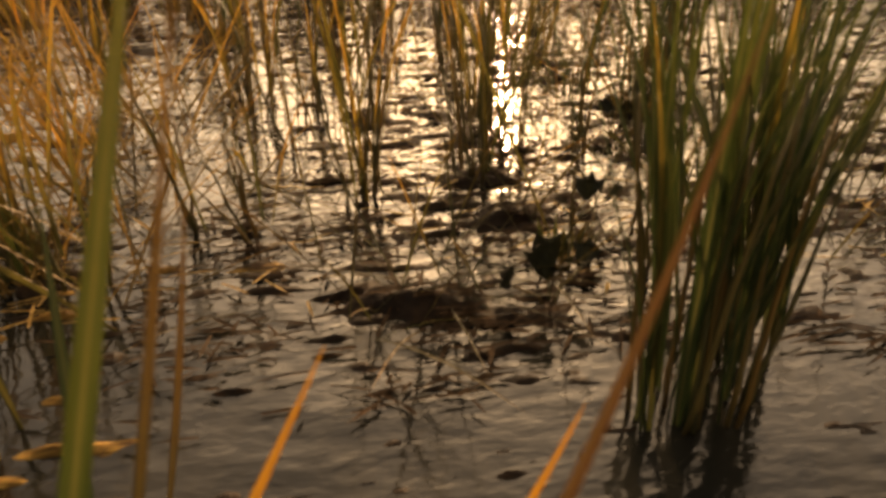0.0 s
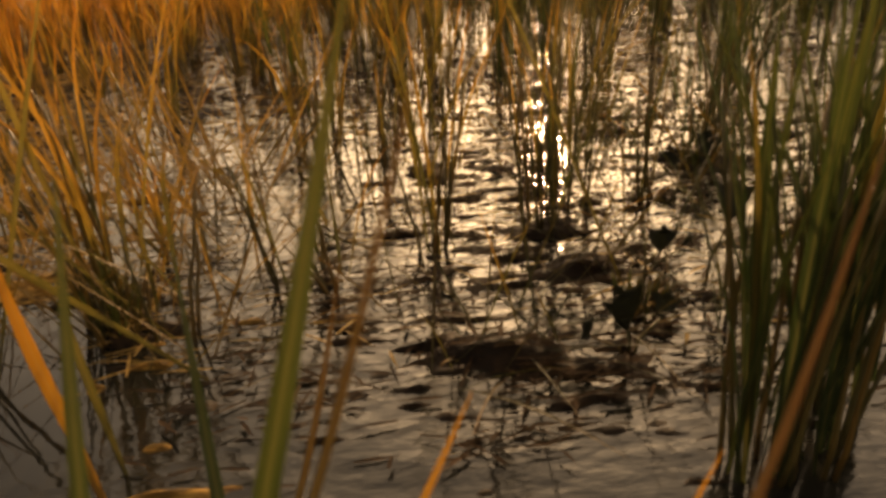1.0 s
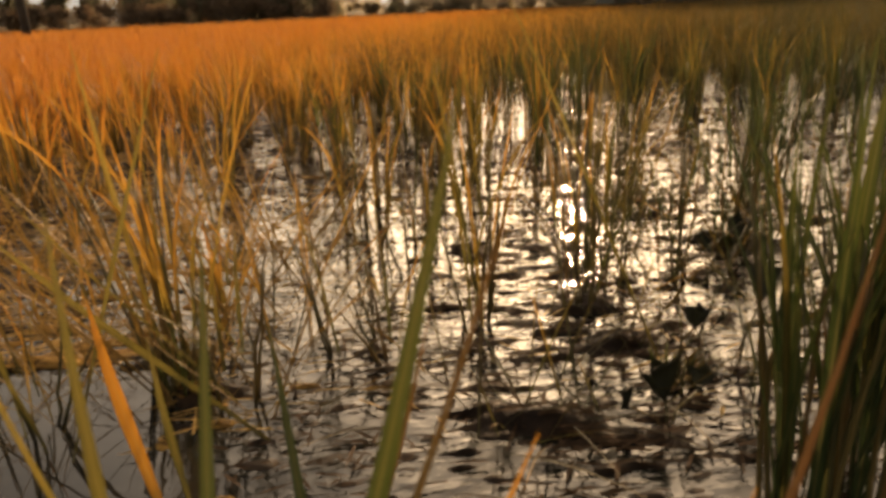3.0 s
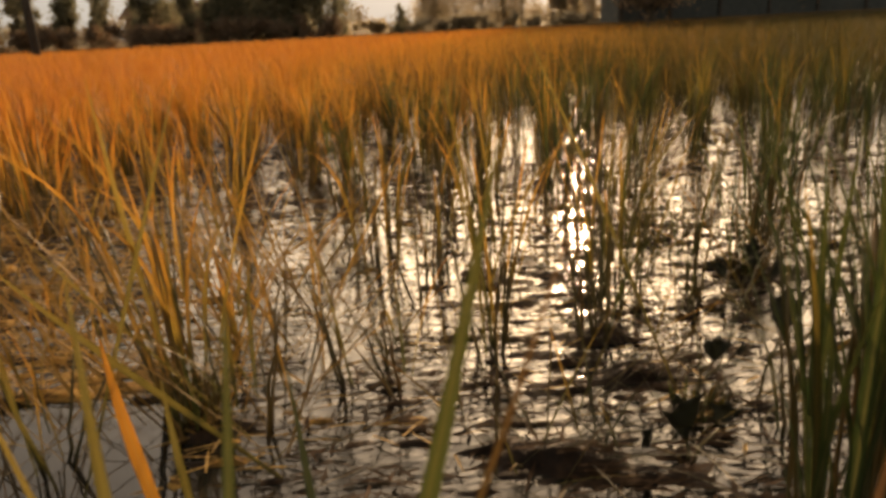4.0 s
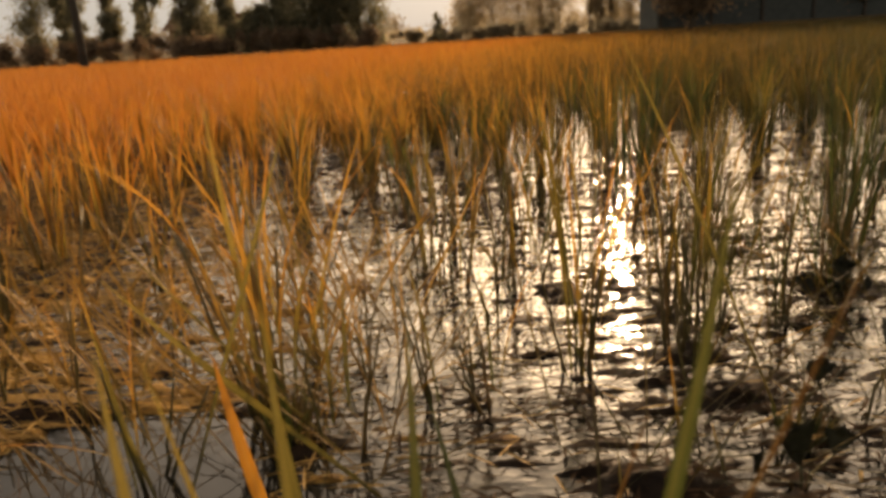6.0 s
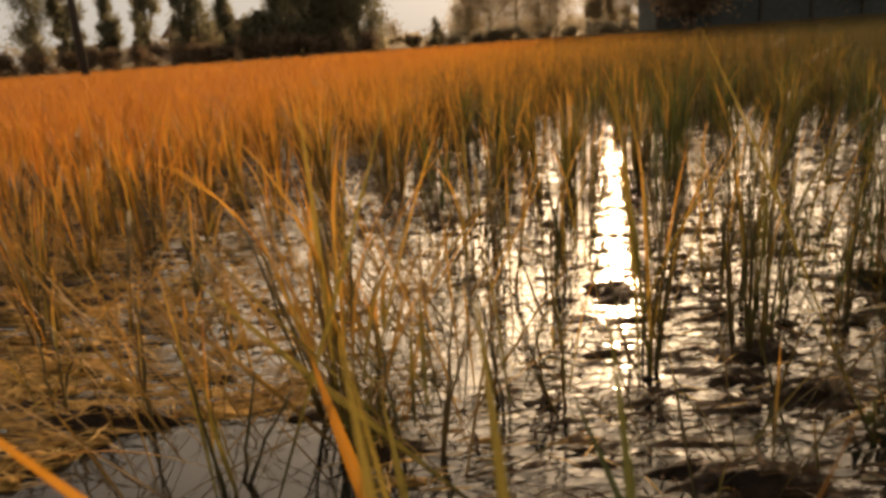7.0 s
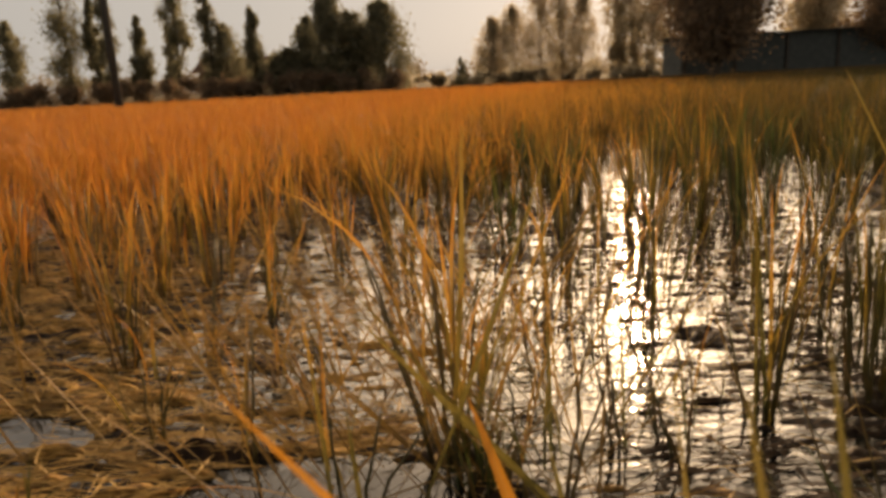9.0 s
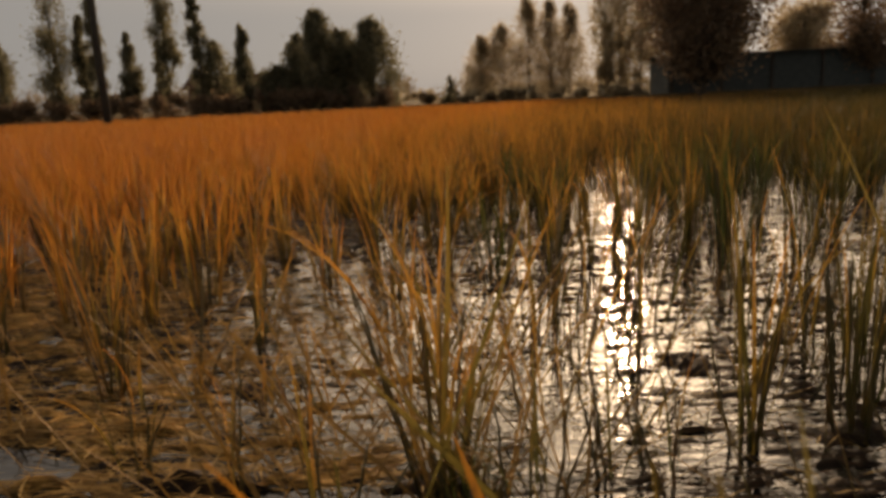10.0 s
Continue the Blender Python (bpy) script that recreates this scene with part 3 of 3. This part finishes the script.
def field(name, y0, y1, gap, per, segs, wide, seed, label):
    rg = np.random.default_rng(seed)
    ys = np.arange(y0, y1, gap)
    px, py = [], []
    for y in ys:
        half = min(0.66 * y + 1.3, FIELD_X - 1)
        xs = np.arange(-half, half, gap)
        px.append(xs + rg.normal(0, gap * 0.2, len(xs)))
        py.append(y + rg.normal(0, gap * 0.2, len(xs)))
    px, py = np.concatenate(px), np.concatenate(py)
    lane = (px > 0.03 * py) & (px < 0.5 * py)
    keep = ~(lane & (rg.random(len(px)) < 0.45 * np.clip((7.8 - py) / 2.2, 0, 1)))
    px, py = px[keep], py[keep]
    ph = rg.uniform(0.38, 0.515, len(px)) * (0.96 + 0.1 * vnoise(px * 0.4, py * 0.4, seed))
    east = np.clip((px - 0.17 * py) / (1 + 0.08 * py), 0, 1)
    ph *= 1 + np.clip((py - 8) / 14, 0, 1) * (-0.3 - 0.2 * east)
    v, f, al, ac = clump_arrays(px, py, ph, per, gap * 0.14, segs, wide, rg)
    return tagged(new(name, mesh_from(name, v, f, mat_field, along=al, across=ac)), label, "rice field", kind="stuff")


field("rice_field", 4.98, 14.0, 0.27, 28, 3, 0.0085, 11, "dense stand of ripening rice, golden to olive")
field("rice_field", 14.0, 43.0, 0.42, 9, 2, 0.03, 12, "distant stand of golden ripe rice")


# ---- straw and litter on the water ----
def litter(name, n, seed, x0, x1, y0, y1, keep, label, lmin, lmax, wid, mat):
    rg = np.random.default_rng(seed)
    x, y = rg.uniform(x0, x1, n * 3), rg.uniform(y0, y1, n * 3)
    ok = rg.random(n * 3) < keep(x, y)
    x, y = x[ok][:n], y[ok][:n]
    n = len(x)
    az = np.where(rg.random(n) < 0.75, rg.normal(0, 0.3, n) + np.where(rg.random(n) < 0.5, 0, math.pi), rg.uniform(0, 2 * math.pi, n))
    z = np.maximum(np.maximum(mud_height(x, y), mat_height(x, y)), 0.0) + rg.uniform(0.002, 0.012, n)
    v, f, al, ac = blades(np.stack([x, y, z], -1), az, np.radians(rg.normal(88, 2, n)), np.radians(rg.normal(2, 4, n)), rg.uniform(lmin, lmax, n),
                          rg.uniform(0.6, 1.3, n) * wid, segs=2, fold=0.4, twist=rg.normal(0, 0.25, n))
    return tagged(new(name, mesh_from(name, v, f, mat, along=al, across=ac)), label, "straw", kind="stuff")


west = lambda x, y: np.clip((-0.3 - 0.3 * (y - 2) - x) / 0.7, 0.05, 1) * (1 - pool(x, y)) * (0.35 + 0.65 * (vnoise(x * 3, y * 3, 21) > 0.45)) * ((y > 1.62) | (x < -0.9))
litter("straw_litter", 15000, 31, -2.6, 1.6, 1.25, 4.6, west, "brown straw and fallen leaves floating on the water", 0.025, 0.1, 0.006, mat_straw)
rest = lambda x, y: (1 - pool(x, y)) * np.clip((x + 0.6 + 0.3 * (y - 2)) / 0.4, 0, 1) * (0.1 + 0.9 * (0.6 * vnoise(x * 9, y * 24, 22) + 0.4 * vnoise(x * 3, y * 5, 23) > 0.53))
litter("leaf_litter", 9000, 32, -1.4, 1.7, 1.4, 4.4, rest, "dark rotting leaf scraps floating on the water", 0.015, 0.07, 0.0065, mat_rot)


def fallen(name, n, seed, label):
    """Bent and fallen rice leaves leaning over the water."""
    rg = np.random.default_rng(seed)
    heap = rg.random(n) < 0.06
    x, y = np.where(heap, rg.normal(0.05, 0.07, n), rg.uniform(-0.5, 1.2, n)), np.where(heap, rg.uniform(1.55, 1.75, n), rg.uniform(1.62, 2.9, n))
    x = np.where((x < 0.2) & ~heap & (rg.random(n) < 0.7), x + 0.75, x)
    v, f, al, ac = blades(np.stack([x, y, np.full(n, 0.0)], -1), rg.uniform(0, 2 * math.pi, n), np.radians(rg.uniform(28, 78, n)), np.radians(rg.uniform(0, 22, n)),
                          rg.uniform(0.14, 0.42, n), rg.uniform(0.0025, 0.0055, n), segs=5, fold=0.4, twist=rg.normal(0, 0.6, n))
    return tagged(new(name, mesh_from(name, v, f, mat_field, along=al, across=ac)), label, "leaves", kind="stuff")


def leaning(name, n, seed, label):
    """Long straight leaves leaning across each other over the straw."""
    rg = np.random.default_rng(seed)
    x, y = np.where(rg.random(n) < 0.8, rg.uniform(-0.85, -0.3, n), rg.uniform(-1.5, -0.8, n)), rg.uniform(1.68, 2.6, n)
    az = np.where(rg.random(n) < 0.7, rg.normal(2.6, 0.5, n), rg.normal(0.4, 0.5, n))
    v, f, al, ac = blades(np.stack([x, y, np.full(n, 0.0)], -1), az, np.radians(rg.uniform(22, 62, n)), np.radians(rg.uniform(0, 14, n)),
                          rg.uniform(0.22, 0.5, n), rg.uniform(0.003, 0.0075, n), segs=5, fold=0.4, twist=rg.normal(0, 0.5, n))
    return tagged(new(name, mesh_from(name, v, f, mat_gold, along=al, across=ac)), label, "leaves", kind="stuff")


leaning("leaning_leaves", 210, 78, "long golden rice leaves leaning over the straw")
fallen("fallen_leaves", 680, 77, "tangle of bent and fallen rice leaves over the water")


# ---- single shoots close by ----
def rice_shoot(low, high, tip_z, width, mat, label, twist=0.3):
    """One long leaf rising from the water; low and high are its places 0.25 m and 0.55 m above it."""
    lo, hi = Vector((*low, 0.25)), Vector((*high, 0.55))
    way = (hi - lo) / 0.3
    foot, tip = lo - way * 0.27, lo + way * (tip_z - 0.25)
    n = 12
    verts, along, across = [], [], []
    d = (tip - foot).normalized()
    side0 = d.cross(Vector((0.25, -1, 0.1))).normalized()
    up0 = side0.cross(d)
    for i in range(n + 1):
        k = i / n
        c = foot.lerp(tip, k) + up0 * (0.012 * math.sin(math.pi * k) - 0.006 * math.sin(2 * math.pi * k))
        a = twist * (k - 0.6)
        sd, up = side0 * math.cos(a) + up0 * math.sin(a), up0 * math.cos(a) - side0 * math.sin(a)
        w = width * 0.5 * (min(1, 0.35 + k * 1.3)) * (1 - max(0, (k - 0.55) / 0.45) ** 1.7) + 0.0004
        for q in (-1, 0, 1):
            verts.append(c + sd * (w * q) + up * (w * 0.3 * abs(q)))
            along.append(k)
            across.append(q)
    faces = [(i * 3 + j, i * 3 + j + 1, i * 3 + j + 4, i * 3 + j + 3) for i in range(n) for j in (0, 1)]
    thing = new("rice_shoot")
    thing.location = foot
    piece("leaf", mesh_from("leaf", [v - foot for v in verts], faces, mat, along=along, across=across), thing, Matrix())
    bm = bmesh.new()
    stem = [foot.lerp(tip, k) - foot - up0 * 0.003 for k in (0.0, 0.12, 0.25, 0.38)]
    tube(bm, stem, [width * 0.22, width * 0.2, width * 0.16, width * 0.06], 6)
    part("stem", bm, mat_stem, thing, smooth=True)
    return tagged(thing, label, "rice leaf", "single rice shoots")


FRESH = "broad fresh green rice leaf standing from the water"
DRY = "dry orange rice leaf rising from the water"
BENT = "long rice leaf leaning low over the water"
TALL = "tall pale olive rice leaf above the stand"
THIN = "thin brown rice leaf rising from the water"
for low, high, tip, width, mat, label in [
    ((-.176, 1.02), (-.091, 1.065), .56, .0115, mat_green, FRESH), ((-.154, 1.071), (-.064, .988), .533, .0045, mat_brown, THIN),
    ((-.51, 1.537), (-.624, 1.681), .275, .015, mat_dry, DRY), ((-.226, 1.213), (-.321, 1.562), .33, .009, mat_green, FRESH),
    ((-.04, .913), (.197, 1.105), .50, .0075, mat_brown, THIN), ((-.471, 1.153), (-.682, 1.076), .485, .0092, mat_dry, DRY),
    ((-.38, 1.042), (-.405, 1.059), .49, .0115, mat_olive, THIN), ((-.325, 1.10), (-.337, 1.125), .49, .009, mat_olive, THIN),
    ((-.665, 1.578), (-.666, 1.497), .25, .006, mat_olive, THIN), ((-.388, 1.167), (-.419, 1.105), .46, .004, mat_olive, THIN),
    ((-.435, 1.494), (-.473, 1.537), .24, .009, mat_olive, THIN), ((-.26, 1.075), (-.252, 1.185), .457, .0095, mat_green, FRESH), ((.043, 1.048), (.23, 1.055), .31, .0095, mat_dry, DRY),
    ((.197, 1.832), (.076, 1.868), .615, .0055, mat_olive, TALL), ((-.548, 1.592), (-.794, 1.538), .37, .009, mat_olive, BENT), ((-.592, 1.731), (-.809, 1.70), .39, .0035, mat_olive, BENT),
    ((-.533, 1.761), (-.514, 1.639), .575, .0075, mat_olive, TALL), ((-.523, 1.621), (-.412, 1.628), .56, .005, mat_olive, TALL),
    ((.726, 3.109), (.897, 3.054), .54, .005, mat_olive, TALL), ((-.105, 1.058), (.09, 1.13), .34, .008, mat_dry, DRY), ((-.15, 1.178), (-.07, 1.08), .40, .0045, mat_brown, THIN),
]:
    rice_shoot(low, high, tip, width, mat, label)


# ---- broad-leaved weed ----
def weed_leaf_mesh(seed, size):
    """An upright arrow-shaped leaf: narrow at the stalk, two shoulder points and a middle tip, cupped along the midrib."""
    r = random.Random(seed)
    outline = [(0, 0.0), (0.1, 0.18), (0.24, 0.4), (0.35, 0.64), (0.47, 0.95), (0.28, 0.88), (0.12, 0.98), (0, 1.12)]
    bm = bmesh.new()
    mid = [bm.verts.new((0, 0.03 * size * math.sin(3.1 * z), z * size * (0.92 if 0 < i < 7 else 1.0))) for i, (_, z) in enumerate(outline)]
    for sgn in (-1, 1):
        rim = [bm.verts.new((sgn * x * size * r.uniform(0.85, 1.15), -0.35 * x * size + r.uniform(-0.04, 0.04) * size, z * size * r.uniform(0.94, 1.06))) for x, z in outline[1:-1]]
        for i in range(len(rim) - 1):
            bm.faces.new((mid[i + 1], mid[i + 2], rim[i + 1], rim[i]))
        bm.faces.new((mid[0], mid[1], rim[0]))
        bm.faces.new((mid[-2], mid[-1], rim[-1]))
    bmesh.ops.solidify(bm, geom=bm.faces[:], thickness=0.0015)
    return bm


def weed(x, y, leaves, seed):
    r = random.Random(seed)
    thing = new("water_weed")
    thing.location = (x, y, 0)
    tagged(thing, "dark arrow-leaved weed standing in the water", "weed", "water weeds")
    for k, (dx, dy, z, size, turn, tip) in enumerate(leaves):
        bm = bmesh.new()
        tube(bm, [(0, 0, -0.03), (dx * 0.3, dy * 0.3, z * 0.5), (dx, dy, z + size * 0.04)], [0.003, 0.0024, 0.0017], 6)
        stalk = part("stalk", bm, mat_stem, thing, smooth=True)
        leaf = part("leaf", weed_leaf_mesh(seed * 10 + k, size), mat_weed, stalk, "dark arrow-shaped leaf", smooth=True)
        leaf.matrix_basis = pose(dx, dy, z, r.uniform(-15, 15), tip, turn)


weed(0.415, 1.76, [(0.018, -0.02, 0.115, 0.072, 8, 6)], 1)
weed(0.335, 1.82, [(0.02, -0.015, 0.05, 0.055, -12, 4), (0.075, 0.03, 0.03, 0.035, 40, 30)], 2)
weed(0.24, 1.60, [(-0.005, 0.0, 0.035, 0.068, 15, -12), (0.045, 0.01, 0.045, 0.045, -30, 10), (-0.05, 0.02, 0.02, 0.045, 50, -40)], 3)
weed(0.62, 2.27, [(0.015, 0.0, 0.03, 0.075, 5, 8), (-0.04, 0.0, 0.02, 0.055, -35, -25), (0.055, -0.02, 0.02, 0.05, 30, 35)], 4)


# ---- trees ----
def leaf_cloud(centres, radii, n, size, rg, tall=1.0):
    """n small leaf clusters, bent quads, scattered in clumps round the centres."""
    pick = rg.integers(0, len(centres), n)
    p = centres[pick] + rg.normal(0, 0.43, (n, 3)) * radii[pick][:, None] * np.array([1.0, 1.0, tall])
    u = rg.normal(0, 1, (n, 3))
    u /= np.linalg.norm(u, axis=1)[:, None]
    w = np.cross(u, rg.normal(0, 1, (n, 3)))
    w /= np.linalg.norm(w, axis=1)[:, None]
    k = (size * rg.uniform(0.5, 1.3, n))[:, None]
    q = np.cross(u, w) * k * 0.25
    verts = np.stack([p - u * k, p - w * k * 0.55 + q, p + u * k, p + w * k * 0.55 + q], 1).reshape(-1, 3)
    return verts, np.arange(n * 4).reshape(-1, 4)


def tree(x, y, height, profile, blob, n, size, mat, label, seed, name="tree", trunk=0.16, lean=0.0, clear=0.12, bare=0.0, tall=1.0, bark=None):
    """A tapered trunk with limbs and a crown of leaf clusters. profile(s) gives the crown's radius at the fraction s of the height."""
    rg = np.random.default_rng(seed)
    thing = new(name)
    thing.location = (x, y, 0)
    tagged(thing, label, "tree")
    pts = [(lean * s * height + 0.06 * height * 0.1 * math.sin(seed + 5 * s), 0.1 * math.cos(seed + 4 * s), s * height * 0.93) for s in np.linspace(0, 1, 8)]
    bm = bmesh.new()
    tube(bm, [(p[0], p[1], p[2] - (0.3 if i == 0 else 0)) for i, p in enumerate(pts)], [trunk * (1.25 - 1.15 * i / 7) for i in range(8)], 8)
    centres, radii = [], []
    for k in range(blob):
        s = rg.uniform(clear, 1.0)
        R = profile(s)
        a = rg.uniform(0, 2 * math.pi)
        i = min(6, int(s * 7))
        p0 = Vector(pts[i]).lerp(Vector(pts[i + 1]), s * 7 - i)
        off = R * rg.uniform(0.15, 0.75)
        c = p0 + Vector((off * math.cos(a), off * math.sin(a), rg.uniform(-0.1, 0.25) * R))
        if rg.random() < bare:
            continue
        centres.append(c)
        radii.append(max(0.2, R * rg.uniform(0.3, 0.6)))
        if k % 2 == 0:
            j0 = Vector(pts[max(0, i - 1)]).lerp(Vector(pts[i]), 0.6)
            tube(bm, [j0, j0.lerp(c, 0.55) + Vector((0, 0, -0.05 * R)), c], [trunk * 0.3, trunk * 0.2, trunk * 0.07], 5)
    part("trunk", bm, bark or mat_bark, thing, smooth=True)
    v, f = leaf_cloud(np.array(centres), np.array(radii), n, size, rg, tall)
    crown = new("crown", mesh_from("crown", v, f, mat, smooth=False))
    crown.parent = thing
    return thing


def slim(r):
    return lambda s: r * (0.35 + 0.9 * math.sin(math.pi * min(1, s * 0.9 + 0.12))) if s < 0.97 else r * 0.3


def spire(r):
    return lambda s: r * (1.05 - s) ** 0.6 * (0.6 + min(0.4, s * 2))


def round_top(r):
    return lambda s: r * math.sqrt(max(0.02, 1 - ((s - 0.6) / 0.42) ** 2))


POPLAR = "tall slim poplar with ragged dark foliage"
HAZY = "tall pointed poplar, hazy against the sun"
for k, (x, top, r, bare) in enumerate([(-35.4, 7.1, 1.1, 0.1), (-31.4, 13.5, 1.43, 0.2), (-29.5, 8.8, 0.65, 0.25), (-27.6, 12.6, 0.8, 0.2), (-25.5, 7.0, 0.82, 0.35), (-23.5, 6.4, 0.45, 0.3),
                                        (-22.2, 12.8, 0.97, 0.1), (-19.9, 10.6, 0.62, 0.3), (-18.9, 5.9, 1.5, 0.5), (-16.1, 7.2, 0.72, 0.35)]):
    tree(x, 60 + (k % 3) * 0.8, top, slim(r * 1.12), 60, 9000, 0.11, mat_tree_dark, POPLAR, 200 + k, "poplar_tree", 0.14, 0.008 * (k % 3 - 1), 0.05, bare, 1.5)
for k, (x, top, r) in enumerate([(-14.0, 3.7, 1.05), (-12.3, 6.3, 0.95), (-10.4, 8.2, 1.4), (-8.7, 6.7, 1.15), (-6.2, 7.1, 1.6)]):
    tree(x, 61 + (k % 2), top, slim(r * 1.4), 70, 15000, 0.12, mat_tree_dark, "broad dark field tree with dense foliage", 230 + k, "tree", 0.2, 0.0, 0.04, 0.1, 1.3)
tree(-0.1, 62, 2.5, slim(0.6), 14, 900, 0.11, mat_tree_dark, "small dark shrub at the field edge", 240, "shrub", 0.06, 0.0, 0.05)
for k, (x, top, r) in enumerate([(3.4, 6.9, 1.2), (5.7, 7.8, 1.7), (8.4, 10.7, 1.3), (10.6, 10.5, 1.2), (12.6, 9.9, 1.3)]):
    tree(x, 80, top, spire(r * 2.4), 130, 12000, 0.1, mat_tree_haze, HAZY, 250 + k, "poplar_tree", 0.1, 0.0, 0.03, 0.0, 1.8, mat_bark_hazed)
# heights set to shade the east rice; trees past x 22 are unseen additions
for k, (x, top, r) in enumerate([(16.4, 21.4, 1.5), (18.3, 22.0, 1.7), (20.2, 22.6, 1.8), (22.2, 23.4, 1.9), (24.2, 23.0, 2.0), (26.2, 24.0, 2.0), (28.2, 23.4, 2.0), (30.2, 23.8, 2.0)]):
    tree(x, 80 + 1.5 * (k % 2), top, slim(r), 140, 15000, 0.13, mat_tree_warm, HAZY, 260 + k, "poplar_tree", 0.09, 0.0, 0.03, 0.0, 1.8, mat_bark_hazed)
tree(13.4, 41.5, 7.6, round_top(3.7), 150, 30000, 0.12, mat_tree_brown, "large round brown-leaved tree beside the shed", 270, "tree", 0.25, 0.0, 0.15)
tree(24.6, 46.5, 7.4, round_top(2.7), 70, 9000, 0.12, mat_tree_brown, "open-crowned tree behind the shed", 271, "tree", 0.2, 0.0, 0.2)
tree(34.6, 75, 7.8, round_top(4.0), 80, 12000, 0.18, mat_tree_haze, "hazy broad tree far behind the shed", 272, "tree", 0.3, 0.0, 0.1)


def hedge(x0, x1, y, h, seed, mat, label):
    rg = np.random.default_rng(seed)
    n = int((x1 - x0) * 3.2)
    c = np.stack([rg.uniform(x0, x1, n), y + rg.normal(0, 0.4, n), rg.uniform(0.1, h * 0.75, n)], -1)
    v, f = leaf_cloud(c, rg.uniform(0.3, 0.6, n) * h * 0.7, int((x1 - x0) * 700), 0.13, rg)
    return tagged(new("hedge", mesh_from("hedge", v, f, mat, smooth=False)), label, "hedge", kind="stuff")


hedge(-40, -4.5, 58.5, 1.9, 301, mat_tree_brown, "dark tangled hedge along the field edge")
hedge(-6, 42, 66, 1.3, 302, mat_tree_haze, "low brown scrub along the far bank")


def far_woods(x0, x1, y, h, seed, label):
    rg = np.random.default_rng(seed)
    n = int((x1 - x0) * 1.3)
    xs = rg.uniform(x0, x1, n)
    hs = h * (0.45 + 0.75 * vnoise(xs / 14, xs * 0 + seed, seed))
    c = np.stack([xs, y + rg.normal(0, 8, n), hs * rg.uniform(0.0, 0.8, n)], -1)
    v, f = leaf_cloud(c, hs * 0.4, n * 75, 0.5, rg)
    return tagged(new("far_woods", mesh_from("far_woods", v, f, mat_woods, smooth=False)), label, "woods", kind="stuff")


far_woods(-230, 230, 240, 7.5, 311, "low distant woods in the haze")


# ---- pole, shed, house ----
def utility_pole(x, y, h):
    thing = new("utility_pole")
    thing.location = (x, y, 0)
    tagged(thing, "dark weathered wooden utility pole", "pole")
    bm = bmesh.new()
    tube(bm, [(0, 0, -0.4), (-0.02, 0, h * 0.5), (0.02, 0, h)], [0.17, 0.145, 0.115], 10)
    part("shaft", bm, mat_pole, thing, smooth=True)
    bm = bmesh.new()
    box(bm, -0.9, 0.9, -0.06, 0.06, h - 0.7, h - 0.56, 0.015)
    part("crossarm", bm, mat_pole, thing)
    return thing


utility_pole(-14.7, 32.0, 8.5)


def shed(x0, x1, y, h):
    thing = new("shed")
    thing.location = (x0, y, 0)
    tagged(thing, "long low dark shed at the field edge", "shed")
    L = x1 - x0
    bm = bmesh.new()
    box(bm, 0, L, 0, 4, -0.2, h - 0.25, 0.02)
    part("wall", bm, mat_shed, thing)
    bm = bmesh.new()
    for v in ((-0.4, -0.5, h - 0.3), (L + 0.4, -0.5, h - 0.3), (L + 0.4, 2, h - 0.22), (-0.4, 2, h - 0.22), (L + 0.4, 4.5, h - 0.3), (-0.4, 4.5, h - 0.3)):
        bm.verts.new(v)
    bm.verts.ensure_lookup_table()
    vs = bm.verts
    bm.faces.new((vs[0], vs[1], vs[2], vs[3]))
    bm.faces.new((vs[3], vs[2], vs[4], vs[5]))
    bmesh.ops.solidify(bm, geom=bm.faces[:], thickness=0.08)
    part("roof", bm, mat_shed_roof, thing)
    bm = bmesh.new()
    box(bm, 1.2, 2.5, -0.07, -0.01, 0.0, h - 0.5, 0.01)
    part("door", bm, mat_door, thing, "pale grey door")
    for k in range(int(L // 3)):
        bm = bmesh.new()
        box(bm, k * 3.0 + 0.1, k * 3.0 + 0.24, -0.16, -0.02, -0.1, h - 0.3, 0.01)
        part("post", bm, mat_pole, thing)
    return thing


shed(12.9, 38.0, 46.0, 2.7)


def house(x, y):
    thing = new("house")
    thing.location = (x, y, 0)
    tagged(thing, "small tan house with a clay roof behind the trees", "house")
    bm = bmesh.new()
    box(bm, -3.2, 3.2, 0, 5, 0, 2.4, 0.02)
    part("wall", bm, mat_plaster, thing)
    bm = bmesh.new()
    for v in ((-3.7, -0.5, 2.35), (3.7, -0.5, 2.35), (3.7, 2.5, 3.7), (-3.7, 2.5, 3.7), (3.7, 5.5, 2.35), (-3.7, 5.5, 2.35)):
        bm.verts.new(v)
    bm.verts.ensure_lookup_table()
    vs = bm.verts
    bm.faces.new((vs[0], vs[1], vs[2], vs[3]))
    bm.faces.new((vs[3], vs[2], vs[4], vs[5]))
    bmesh.ops.solidify(bm, geom=bm.faces[:], thickness=0.1)
    part("roof", bm, mat_tile, thing)
    return thing


house(-21.0, 70.0)
